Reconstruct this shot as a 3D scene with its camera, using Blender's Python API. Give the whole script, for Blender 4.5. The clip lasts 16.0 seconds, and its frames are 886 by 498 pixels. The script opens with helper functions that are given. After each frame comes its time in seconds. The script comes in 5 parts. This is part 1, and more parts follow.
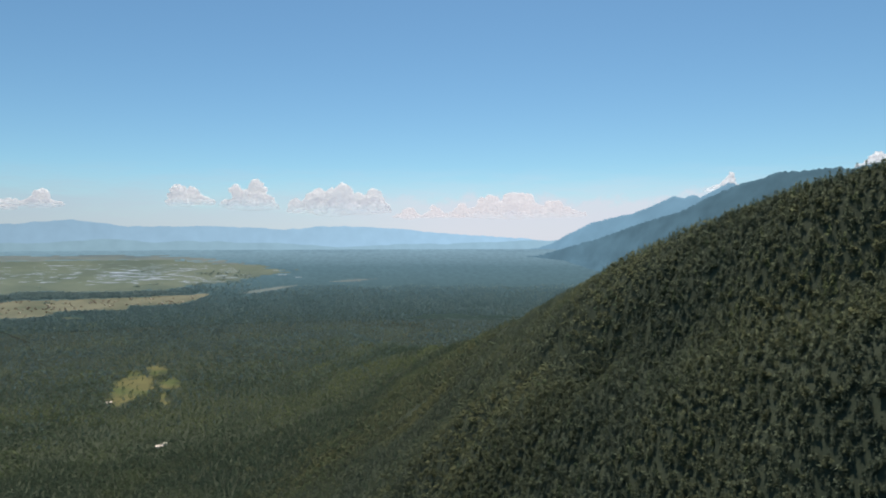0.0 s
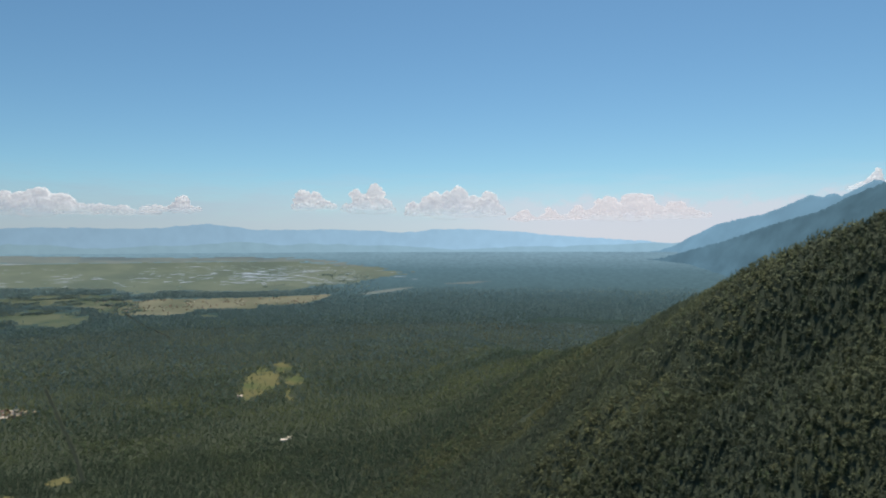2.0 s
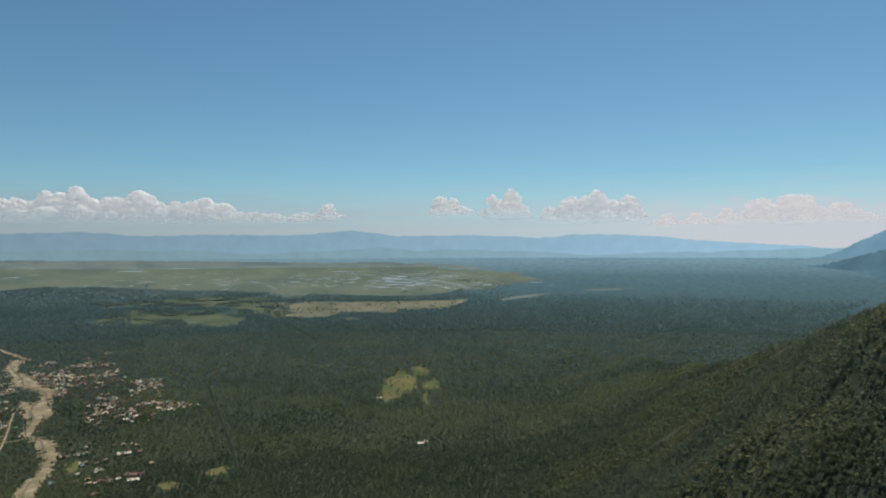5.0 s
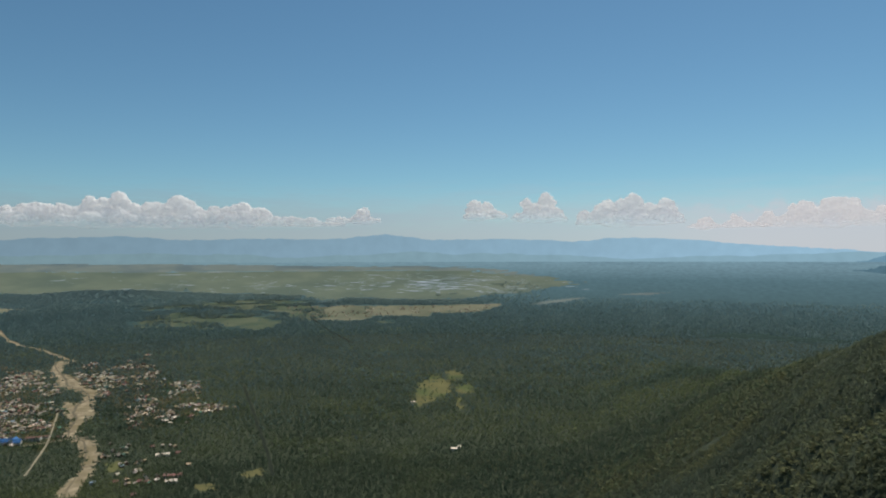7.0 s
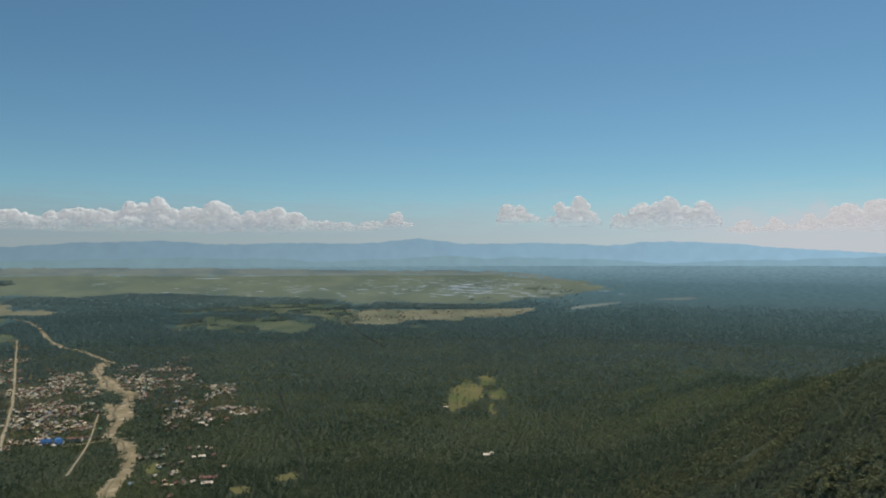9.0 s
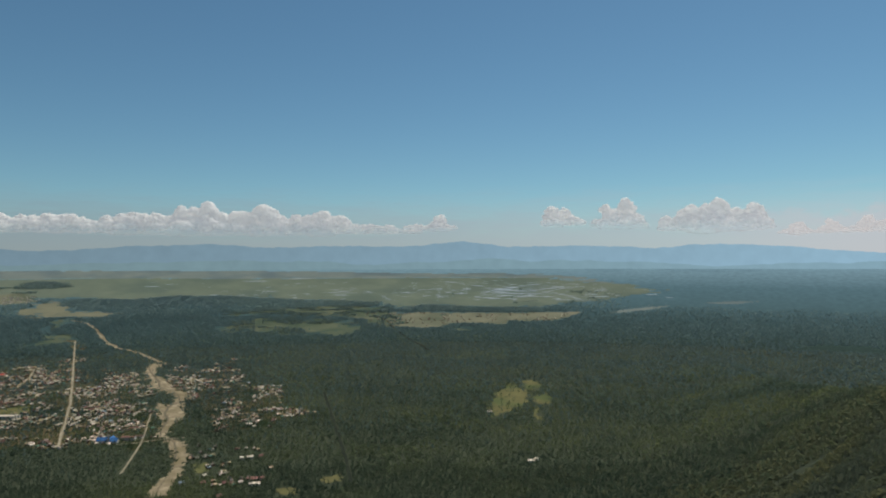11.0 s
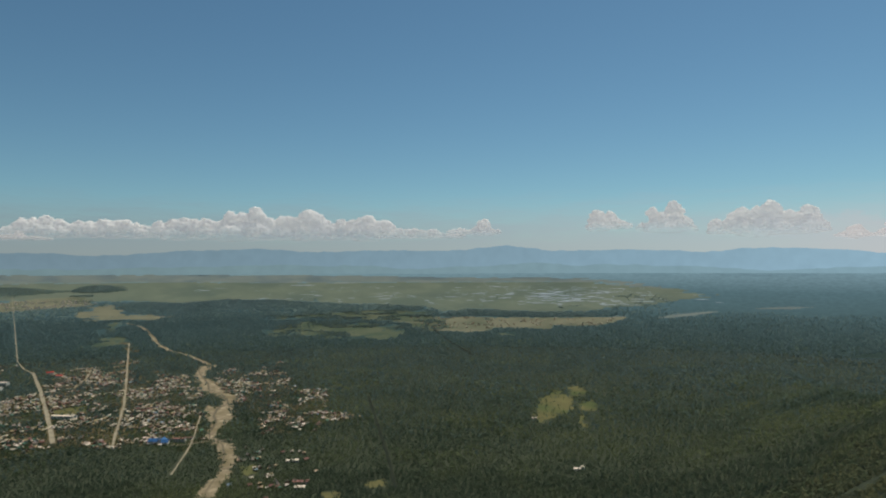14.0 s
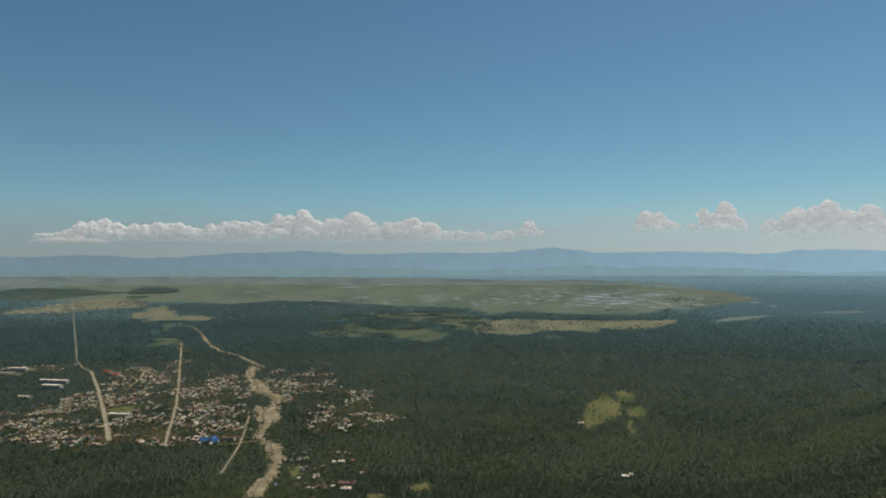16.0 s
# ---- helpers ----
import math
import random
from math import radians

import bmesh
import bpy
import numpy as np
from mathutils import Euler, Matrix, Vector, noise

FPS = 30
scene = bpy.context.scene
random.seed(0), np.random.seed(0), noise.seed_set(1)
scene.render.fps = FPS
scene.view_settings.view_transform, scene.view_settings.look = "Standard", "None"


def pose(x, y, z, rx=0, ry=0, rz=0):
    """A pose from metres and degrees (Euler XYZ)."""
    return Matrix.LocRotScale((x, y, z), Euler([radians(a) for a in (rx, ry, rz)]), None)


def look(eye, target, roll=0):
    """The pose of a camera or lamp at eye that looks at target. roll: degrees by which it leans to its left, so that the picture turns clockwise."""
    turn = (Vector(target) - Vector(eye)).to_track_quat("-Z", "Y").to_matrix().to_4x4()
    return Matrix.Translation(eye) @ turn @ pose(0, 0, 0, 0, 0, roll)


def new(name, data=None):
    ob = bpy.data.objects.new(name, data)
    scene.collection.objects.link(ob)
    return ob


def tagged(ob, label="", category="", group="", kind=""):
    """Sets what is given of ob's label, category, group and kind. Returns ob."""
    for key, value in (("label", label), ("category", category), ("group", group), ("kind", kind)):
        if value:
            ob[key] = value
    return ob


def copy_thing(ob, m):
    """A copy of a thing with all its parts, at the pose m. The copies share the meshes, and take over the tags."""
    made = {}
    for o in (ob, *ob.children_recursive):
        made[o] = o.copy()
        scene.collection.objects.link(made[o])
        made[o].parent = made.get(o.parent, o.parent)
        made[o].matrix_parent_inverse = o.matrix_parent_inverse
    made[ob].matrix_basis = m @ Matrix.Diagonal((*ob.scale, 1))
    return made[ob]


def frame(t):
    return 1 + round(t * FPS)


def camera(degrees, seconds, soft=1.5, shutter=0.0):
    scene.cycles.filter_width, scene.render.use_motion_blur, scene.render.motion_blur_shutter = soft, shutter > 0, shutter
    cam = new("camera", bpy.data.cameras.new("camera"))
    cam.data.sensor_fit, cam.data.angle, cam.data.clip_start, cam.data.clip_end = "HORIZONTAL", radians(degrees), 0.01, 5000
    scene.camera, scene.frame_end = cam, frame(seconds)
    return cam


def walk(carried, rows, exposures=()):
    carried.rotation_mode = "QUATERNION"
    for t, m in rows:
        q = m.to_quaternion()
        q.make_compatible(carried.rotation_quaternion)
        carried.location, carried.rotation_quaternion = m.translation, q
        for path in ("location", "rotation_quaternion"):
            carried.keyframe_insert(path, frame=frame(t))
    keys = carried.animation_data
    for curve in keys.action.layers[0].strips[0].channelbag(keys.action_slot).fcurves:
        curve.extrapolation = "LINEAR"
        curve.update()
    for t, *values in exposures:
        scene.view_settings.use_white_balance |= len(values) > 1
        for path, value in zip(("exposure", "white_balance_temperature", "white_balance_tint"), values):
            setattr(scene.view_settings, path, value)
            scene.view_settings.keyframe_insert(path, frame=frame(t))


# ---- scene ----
# ---- camera ----
cam = camera(65.84, 16.0, soft=2.0)
walk(cam, [
    (0.0, pose(0.00, 0.00, 300.00, 89.34, 0.10, 0.00)),
    (0.5, pose(0.23, 1.14, 300.22, 89.38, 0.11, 2.06)),
    (1.0, pose(0.41, 2.34, 300.44, 89.44, 0.11, 4.64)),
    (1.5, pose(0.56, 3.64, 300.70, 89.49, 0.13, 6.89)),
    (2.0, pose(0.63, 5.10, 300.97, 89.56, 0.16, 9.60)),
    (2.5, pose(0.64, 6.69, 301.23, 89.61, 0.13, 12.21)),
    (3.0, pose(0.58, 8.33, 301.52, 89.70, 0.13, 15.05)),
    (3.5, pose(0.51, 9.89, 301.79, 89.77, 0.08, 17.20)),
    (4.0, pose(0.43, 11.26, 302.09, 89.86, 0.15, 18.82)),
    (6.5, pose(0.12, 16.72, 303.39, 90.28, 0.18, 23.14)),
    (7.0, pose(0.07, 17.60, 303.65, 90.36, 0.21, 23.86)),
    (7.5, pose(0.03, 18.33, 303.95, 90.45, 0.22, 24.19)),
    (8.0, pose(-0.08, 18.96, 304.33, 90.54, 0.26, 24.60)),
    (8.5, pose(-0.29, 19.56, 304.86, 90.62, 0.24, 25.59)),
    (9.0, pose(-0.51, 20.15, 305.45, 90.69, 0.21, 26.60)),
    (9.5, pose(-0.77, 20.73, 306.04, 90.76, 0.22, 27.30)),
    (10.0, pose(-1.04, 21.30, 306.54, 90.82, 0.24, 28.28)),
    (12.5, pose(-2.29, 24.23, 308.30, 91.10, 0.26, 32.10)),
    (13.0, pose(-2.59, 24.85, 308.59, 91.17, 0.31, 32.28)),
    (13.5, pose(-2.97, 25.51, 308.86, 91.22, 0.33, 32.73)),
    (14.0, pose(-3.39, 26.21, 309.14, 91.27, 0.28, 33.94)),
    (14.5, pose(-3.84, 26.97, 309.45, 91.32, 0.26, 35.00)),
    (15.0, pose(-4.31, 27.76, 309.78, 91.36, 0.24, 36.03)),
    (15.5, pose(-4.83, 28.55, 310.12, 91.41, 0.24, 36.71)),
    (16.0, pose(-5.37, 29.35, 310.48, 91.45, 0.24, 37.72)),
], exposures=[(0.0, 0.28, 6300, 7), (2.0, 0.17, 6250, 6), (4.0, 0.04, 6300, 4), (8.0, -0.10, 6350, 3), (16.0, -0.22, 6600, 2)])

# ---- sky and sun ----
SUN_AZIMUTH, SUN_HEIGHT = -6.0, 58.0     # degrees to the left of the y axis, degrees up
world = bpy.data.worlds.new("world")
scene.world = world
world.use_nodes = True
sky = world.node_tree.nodes.new("ShaderNodeTexSky")
sky.sky_type = "NISHITA"
sky.sun_disc = False
sky.sun_elevation = radians(SUN_HEIGHT)
sky.sun_rotation = radians(-SUN_AZIMUTH)
sky.altitude = 900
sky.air_density, sky.dust_density, sky.ozone_density = 0.95, 0.35, 1.7
background = world.node_tree.nodes["Background"]
background.inputs["Strength"].default_value = 0.0825
tone = world.node_tree.nodes.new("ShaderNodeMix")
tone.data_type, tone.blend_type = "RGBA", "MULTIPLY"
tone.inputs["Factor"].default_value = 1.0
tone.inputs["B"].default_value = (0.755, 0.962, 0.978, 1)      # the clear teal cast of the sky
world.node_tree.links.new(sky.outputs["Color"], tone.inputs["A"])
world.node_tree.links.new(tone.outputs["Result"], background.inputs["Color"])

sun = new("sun", bpy.data.lights.new("sun", "SUN"))
sun.data.energy = 4.4
sun.data.angle = radians(0.53)
sun.data.color = (1.0, 0.95, 0.87)
a, e = radians(SUN_AZIMUTH), radians(SUN_HEIGHT)
sun.matrix_world = look((0, 0, 0), (math.sin(a) * math.cos(e), -math.cos(a) * math.cos(e), -math.sin(e)))

# ---- materials ----


def material(name, low, high, scale=0.1, rough=0.9, detail=6.0, island=0.0, patch=None, patch_scale=0.004, bump=0.0,
             object_random=0.0, translucent=0.0, metal=0.0, shine=0.03):
    """Two base colours mixed by grain; island / object_random: how far single pieces differ; patch: a third colour in large stains."""
    m = bpy.data.materials.new(name)
    m.use_nodes = True
    nodes, links = m.node_tree.nodes, m.node_tree.links
    shader = nodes["Principled BSDF"]
    shader.inputs["Roughness"].default_value = rough
    shader.inputs["Metallic"].default_value = metal
    shader.inputs["Specular IOR Level"].default_value = 0.03 if translucent else shine
    place = nodes.new("ShaderNodeNewGeometry")
    grain = nodes.new("ShaderNodeTexNoise")
    grain.inputs["Scale"].default_value = scale
    grain.inputs["Detail"].default_value = detail
    grain.inputs["Roughness"].default_value = 0.65
    links.new(place.outputs["Position"], grain.inputs["Vector"])
    spread = nodes.new("ShaderNodeMapRange")
    spread.inputs["From Min"].default_value, spread.inputs["From Max"].default_value = 0.32, 0.68
    links.new(grain.outputs["Fac"], spread.inputs["Value"])
    mix = nodes.new("ShaderNodeMix")
    mix.data_type = "RGBA"
    mix.inputs["A"].default_value, mix.inputs["B"].default_value = (*low, 1), (*high, 1)
    links.new(spread.outputs["Result"], mix.inputs["Factor"])
    colour = mix.outputs["Result"]
    if patch:
        stain = nodes.new("ShaderNodeTexNoise")
        stain.inputs["Scale"].default_value = patch_scale
        stain.inputs["Detail"].default_value = 5.0
        links.new(place.outputs["Position"], stain.inputs["Vector"])
        ramp = nodes.new("ShaderNodeMapRange")
        ramp.inputs["From Min"].default_value, ramp.inputs["From Max"].default_value = 0.46, 0.64
        links.new(stain.outputs["Fac"], ramp.inputs["Value"])
        over = nodes.new("ShaderNodeMix")
        over.data_type = "RGBA"
        over.inputs["B"].default_value = (*patch, 1)
        links.new(ramp.outputs["Result"], over.inputs["Factor"])
        links.new(colour, over.inputs["A"])
        colour = over.outputs["Result"]
    for amount, source in ((island, "Random Per Island"), (object_random, "Random")):
        if amount:
            vary = nodes.new("ShaderNodeHueSaturation")
            spread2 = nodes.new("ShaderNodeMapRange")
            spread2.inputs["To Min"].default_value, spread2.inputs["To Max"].default_value = 1 - amount, 1 + amount
            if source == "Random":
                info = nodes.new("ShaderNodeObjectInfo")
                links.new(info.outputs["Random"], spread2.inputs["Value"])
            else:
                links.new(place.outputs[source], spread2.inputs["Value"])
            links.new(spread2.outputs["Result"], vary.inputs["Value"])
            shift = nodes.new("ShaderNodeMapRange")
            shift.inputs["To Min"].default_value, shift.inputs["To Max"].default_value = 0.5 + 0.05 * amount, 0.5 - 0.07 * amount
            links.new(spread2.inputs["Value"].links[0].from_socket, shift.inputs["Value"])
            links.new(shift.outputs["Result"], vary.inputs["Hue"])
            links.new(colour, vary.inputs["Color"])
            colour = vary.outputs["Color"]
    links.new(colour, shader.inputs["Base Color"])
    if bump:
        b = nodes.new("ShaderNodeBump")
        b.inputs["Strength"].default_value = 0.6
        b.inputs["Distance"].default_value = bump
        links.new(grain.outputs["Fac"], b.inputs["Height"])
        links.new(b.outputs["Normal"], shader.inputs["Normal"])
    if translucent:
        thin = nodes.new("ShaderNodeBsdfTranslucent")
        links.new(colour, thin.inputs["Color"])
        both = nodes.new("ShaderNodeMixShader")
        both.inputs["Fac"].default_value = translucent
        links.new(shader.outputs["BSDF"], both.inputs[1])
        links.new(thin.outputs["BSDF"], both.inputs[2])
        links.new(both.outputs["Shader"], nodes["Material Output"].inputs["Surface"])
    return m


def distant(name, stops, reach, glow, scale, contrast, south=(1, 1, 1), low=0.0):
    """The far backdrop: haze painted bluish by distance from the origin, with grain, and emission for airlight."""
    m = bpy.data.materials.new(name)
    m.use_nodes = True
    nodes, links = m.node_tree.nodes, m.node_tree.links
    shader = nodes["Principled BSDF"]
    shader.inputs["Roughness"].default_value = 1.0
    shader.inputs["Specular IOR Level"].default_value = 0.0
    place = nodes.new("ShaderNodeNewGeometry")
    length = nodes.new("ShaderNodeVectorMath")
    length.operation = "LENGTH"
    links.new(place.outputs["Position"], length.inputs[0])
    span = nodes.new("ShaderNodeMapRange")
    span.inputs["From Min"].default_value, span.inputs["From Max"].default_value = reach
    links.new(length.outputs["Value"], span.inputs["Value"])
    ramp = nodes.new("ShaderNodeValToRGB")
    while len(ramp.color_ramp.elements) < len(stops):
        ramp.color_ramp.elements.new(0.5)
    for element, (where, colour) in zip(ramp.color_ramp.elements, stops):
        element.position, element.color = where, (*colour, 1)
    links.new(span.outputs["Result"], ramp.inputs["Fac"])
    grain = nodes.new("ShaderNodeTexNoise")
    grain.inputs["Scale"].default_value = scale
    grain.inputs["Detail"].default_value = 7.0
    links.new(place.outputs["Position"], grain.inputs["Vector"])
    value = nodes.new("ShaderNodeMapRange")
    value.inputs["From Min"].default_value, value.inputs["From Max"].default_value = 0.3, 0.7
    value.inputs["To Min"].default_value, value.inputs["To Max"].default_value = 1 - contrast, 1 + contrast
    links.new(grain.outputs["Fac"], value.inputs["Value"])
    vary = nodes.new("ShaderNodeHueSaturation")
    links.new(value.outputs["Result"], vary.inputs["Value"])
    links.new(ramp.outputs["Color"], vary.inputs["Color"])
    # painted haze: clearer towards the south (negative x), thicker towards the foot
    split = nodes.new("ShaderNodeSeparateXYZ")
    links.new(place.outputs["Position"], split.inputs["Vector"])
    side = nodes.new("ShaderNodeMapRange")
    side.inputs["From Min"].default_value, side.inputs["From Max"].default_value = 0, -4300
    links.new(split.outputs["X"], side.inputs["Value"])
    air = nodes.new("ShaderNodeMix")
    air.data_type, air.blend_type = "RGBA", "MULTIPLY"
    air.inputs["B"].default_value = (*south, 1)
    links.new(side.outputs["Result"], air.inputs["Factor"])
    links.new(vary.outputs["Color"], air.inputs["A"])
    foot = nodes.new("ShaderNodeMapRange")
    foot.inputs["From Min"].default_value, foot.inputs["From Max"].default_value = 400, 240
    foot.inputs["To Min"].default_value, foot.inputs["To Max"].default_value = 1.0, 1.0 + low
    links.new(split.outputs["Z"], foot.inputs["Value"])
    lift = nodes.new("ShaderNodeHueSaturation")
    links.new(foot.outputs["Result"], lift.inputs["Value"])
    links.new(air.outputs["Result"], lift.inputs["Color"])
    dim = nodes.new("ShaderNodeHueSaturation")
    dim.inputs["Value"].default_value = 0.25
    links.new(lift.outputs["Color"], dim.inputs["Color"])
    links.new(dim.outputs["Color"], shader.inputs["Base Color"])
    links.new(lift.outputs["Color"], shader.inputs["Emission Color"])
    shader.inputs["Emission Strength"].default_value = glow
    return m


FLOOR = material("forest_floor", (0.040, 0.047, 0.030), (0.066, 0.072, 0.045), 0.06, bump=0.5)
CONIFER = material("conifer_needles", (0.090, 0.105, 0.074), (0.123, 0.140, 0.094), 0.02, island=0.2, patch=(0.136, 0.146, 0.084), patch_scale=0.012, translucent=0.64)
VALLEY_TREES = material("valley_tree_crowns", (0.060, 0.085, 0.056), (0.096, 0.122, 0.074), 0.006, island=0.38, patch=(0.148, 0.168, 0.080), patch_scale=0.0055, translucent=0.58)
BROADLEAF = material("broad_leaves", (0.102, 0.115, 0.072), (0.142, 0.152, 0.088), 0.02, island=0.2, patch=(0.158, 0.158, 0.080), patch_scale=0.012, translucent=0.64)
# haze of distance put into the crown colours, bluer and paler farther out
FAR_TREES = material("far_hazed_crowns", (0.096, 0.132, 0.116), (0.132, 0.168, 0.138), 0.006, island=0.28, patch=(0.160, 0.192, 0.128), patch_scale=0.0042, translucent=0.6)
HAZE_BLUE_TREES = material("haze_blue_crowns", (0.104, 0.148, 0.146), (0.132, 0.176, 0.168), 0.004, island=0.16, patch=(0.120, 0.166, 0.162), patch_scale=0.0014, translucent=0.62)
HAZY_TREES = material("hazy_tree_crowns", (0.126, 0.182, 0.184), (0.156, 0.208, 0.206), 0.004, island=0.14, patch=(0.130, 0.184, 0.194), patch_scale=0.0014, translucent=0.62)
BELT_TREES = material("hazed_belt_crowns", (0.178, 0.236, 0.222), (0.210, 0.266, 0.246), 0.004, island=0.12, patch=(0.166, 0.222, 0.220), patch_scale=0.0014, translucent=0.66)
# shade between the trees painted as a dark floor in the cuts
SHADED_CUT = material("shaded_cut_floor", (0.016, 0.021, 0.015), (0.034, 0.038, 0.026), 0.1)
BARK = material("bark", (0.06, 0.045, 0.035), (0.14, 0.11, 0.09), 3.0)
MEADOW = material("dry_meadow_grass", (0.108, 0.098, 0.044), (0.162, 0.142, 0.060), 0.03, patch=(0.086, 0.100, 0.040), patch_scale=0.012)
GRAVEL = material("river_gravel", (0.14, 0.108, 0.068), (0.41, 0.325, 0.215), 0.06, patch=(0.20, 0.155, 0.09), patch_scale=0.02, bump=0.5)
WET_GRAVEL = material("wet_gravel", (0.10, 0.082, 0.055), (0.19, 0.155, 0.105), 0.08, patch=(0.13, 0.11, 0.075), patch_scale=0.03)
DUST = material("dusty_road", (0.20, 0.165, 0.115), (0.36, 0.30, 0.21), 0.05)
YARD = material("village_yards", (0.036, 0.036, 0.016), (0.175, 0.125, 0.068), 0.09, patch=(0.024, 0.034, 0.012), patch_scale=0.014)
HAY = material("hay_meadow", (0.074, 0.092, 0.058), (0.120, 0.126, 0.080), 0.010, patch=(0.060, 0.080, 0.052), patch_scale=0.008)
FIELD = material("pale_field", (0.140, 0.137, 0.092), (0.205, 0.187, 0.125), 0.009, patch=(0.098, 0.106, 0.070), patch_scale=0.004)
# haze of the distance is mixed into this grass colour
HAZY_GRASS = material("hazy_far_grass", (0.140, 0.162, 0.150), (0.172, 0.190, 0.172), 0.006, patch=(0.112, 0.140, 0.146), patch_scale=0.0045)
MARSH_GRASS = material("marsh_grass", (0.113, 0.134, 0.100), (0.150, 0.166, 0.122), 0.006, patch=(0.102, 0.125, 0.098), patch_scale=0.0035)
WATER = material("pond_water", (0.40, 0.46, 0.50), (0.56, 0.61, 0.65), 0.01, rough=0.12, shine=0.5)
# backdrop stops hold the haze and its airlight, mostly paler with distance
FAR_PLAIN = distant("hazed_far_forest", [(0.0, (0.018, 0.026, 0.021)), (0.12, (0.026, 0.040, 0.037)), (0.33, (0.035, 0.057, 0.061)), (0.74, (0.052, 0.086, 0.103)), (0.9, (0.086, 0.132, 0.160)), (1.0, (0.108, 0.164, 0.202))],
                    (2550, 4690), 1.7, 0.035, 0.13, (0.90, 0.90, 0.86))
FAR_RANGE = distant("hazed_far_mountains", [(0.0, (0.098, 0.146, 0.190)), (1.0, (0.104, 0.156, 0.204))], (4720, 4860), 3.0, 0.012, 0.04, (0.63, 0.595, 0.575), 0.08)
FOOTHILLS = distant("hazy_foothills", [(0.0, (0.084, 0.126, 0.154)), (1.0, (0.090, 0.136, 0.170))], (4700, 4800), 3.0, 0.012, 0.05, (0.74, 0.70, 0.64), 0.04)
RIDGE_MID = distant("hazed_forested_mountain", [(0.0, (0.036, 0.059, 0.069)), (0.5, (0.038, 0.067, 0.086)), (1.0, (0.058, 0.101, 0.132))], (2500, 4700), 1.85, 0.008, 0.16)
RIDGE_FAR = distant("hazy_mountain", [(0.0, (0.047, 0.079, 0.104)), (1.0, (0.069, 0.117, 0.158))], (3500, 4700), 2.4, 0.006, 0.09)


def cloud_material(name, colour, emission, strength, soft, most):
    """White vapour: scatters and lets light through, and thins out raggedly towards its base."""
    m = material(name, colour, tuple(c * 1.06 for c in colour), 0.01, rough=1.0, translucent=0.5)
    nodes, links = m.node_tree.nodes, m.node_tree.links
    shader = nodes["Principled BSDF"]
    # emission stands in for daylight scattered inside the vapour
    shader.inputs["Emission Color"].default_value = (*emission, 1)
    shader.inputs["Emission Strength"].default_value = strength
    where, split = nodes.new("ShaderNodeTexCoord"), nodes.new("ShaderNodeSeparateXYZ")
    links.new(where.outputs["Generated"], split.inputs["Vector"])
    rags = nodes.new("ShaderNodeTexNoise")
    rags.inputs["Scale"].default_value, rags.inputs["Detail"].default_value, rags.inputs["Roughness"].default_value = 0.014, 5.0, 0.6
    place = nodes.new("ShaderNodeNewGeometry")
    links.new(place.outputs["Position"], rags.inputs["Vector"])
    push = nodes.new("ShaderNodeMath")
    push.operation = "MULTIPLY_ADD"
    push.inputs[1].default_value = 0.5
    links.new(rags.outputs["Fac"], push.inputs[0])
    links.new(split.outputs["Z"], push.inputs[2])
    fade = nodes.new("ShaderNodeMapRange")
    fade.interpolation_type = "SMOOTHSTEP"
    fade.inputs["From Min"].default_value, fade.inputs["From Max"].default_value = 0.2, 0.2 + soft
    fade.inputs["To Max"].default_value = most
    links.new(push.outputs["Value"], fade.inputs["Value"])
    body, clear, both = nodes["Material Output"].inputs["Surface"].links[0].from_socket, nodes.new("ShaderNodeBsdfTransparent"), nodes.new("ShaderNodeMixShader")
    links.new(fade.outputs["Result"], both.inputs["Fac"])
    links.new(clear.outputs["BSDF"], both.inputs[1])
    links.new(body, both.inputs[2])
    links.new(both.outputs["Shader"], nodes["Material Output"].inputs["Surface"])
    return m


CLOUD = cloud_material("cloud", (0.80, 0.76, 0.73), (0.82, 0.765, 0.80), 0.48, 0.55, 0.74)
# stronger emission paints the lit haze over the farther banks
HAZY_CLOUD = cloud_material("hazy_cloud", (0.42, 0.39, 0.38), (0.90, 0.83, 0.85), 0.98, 0.5, 0.8)


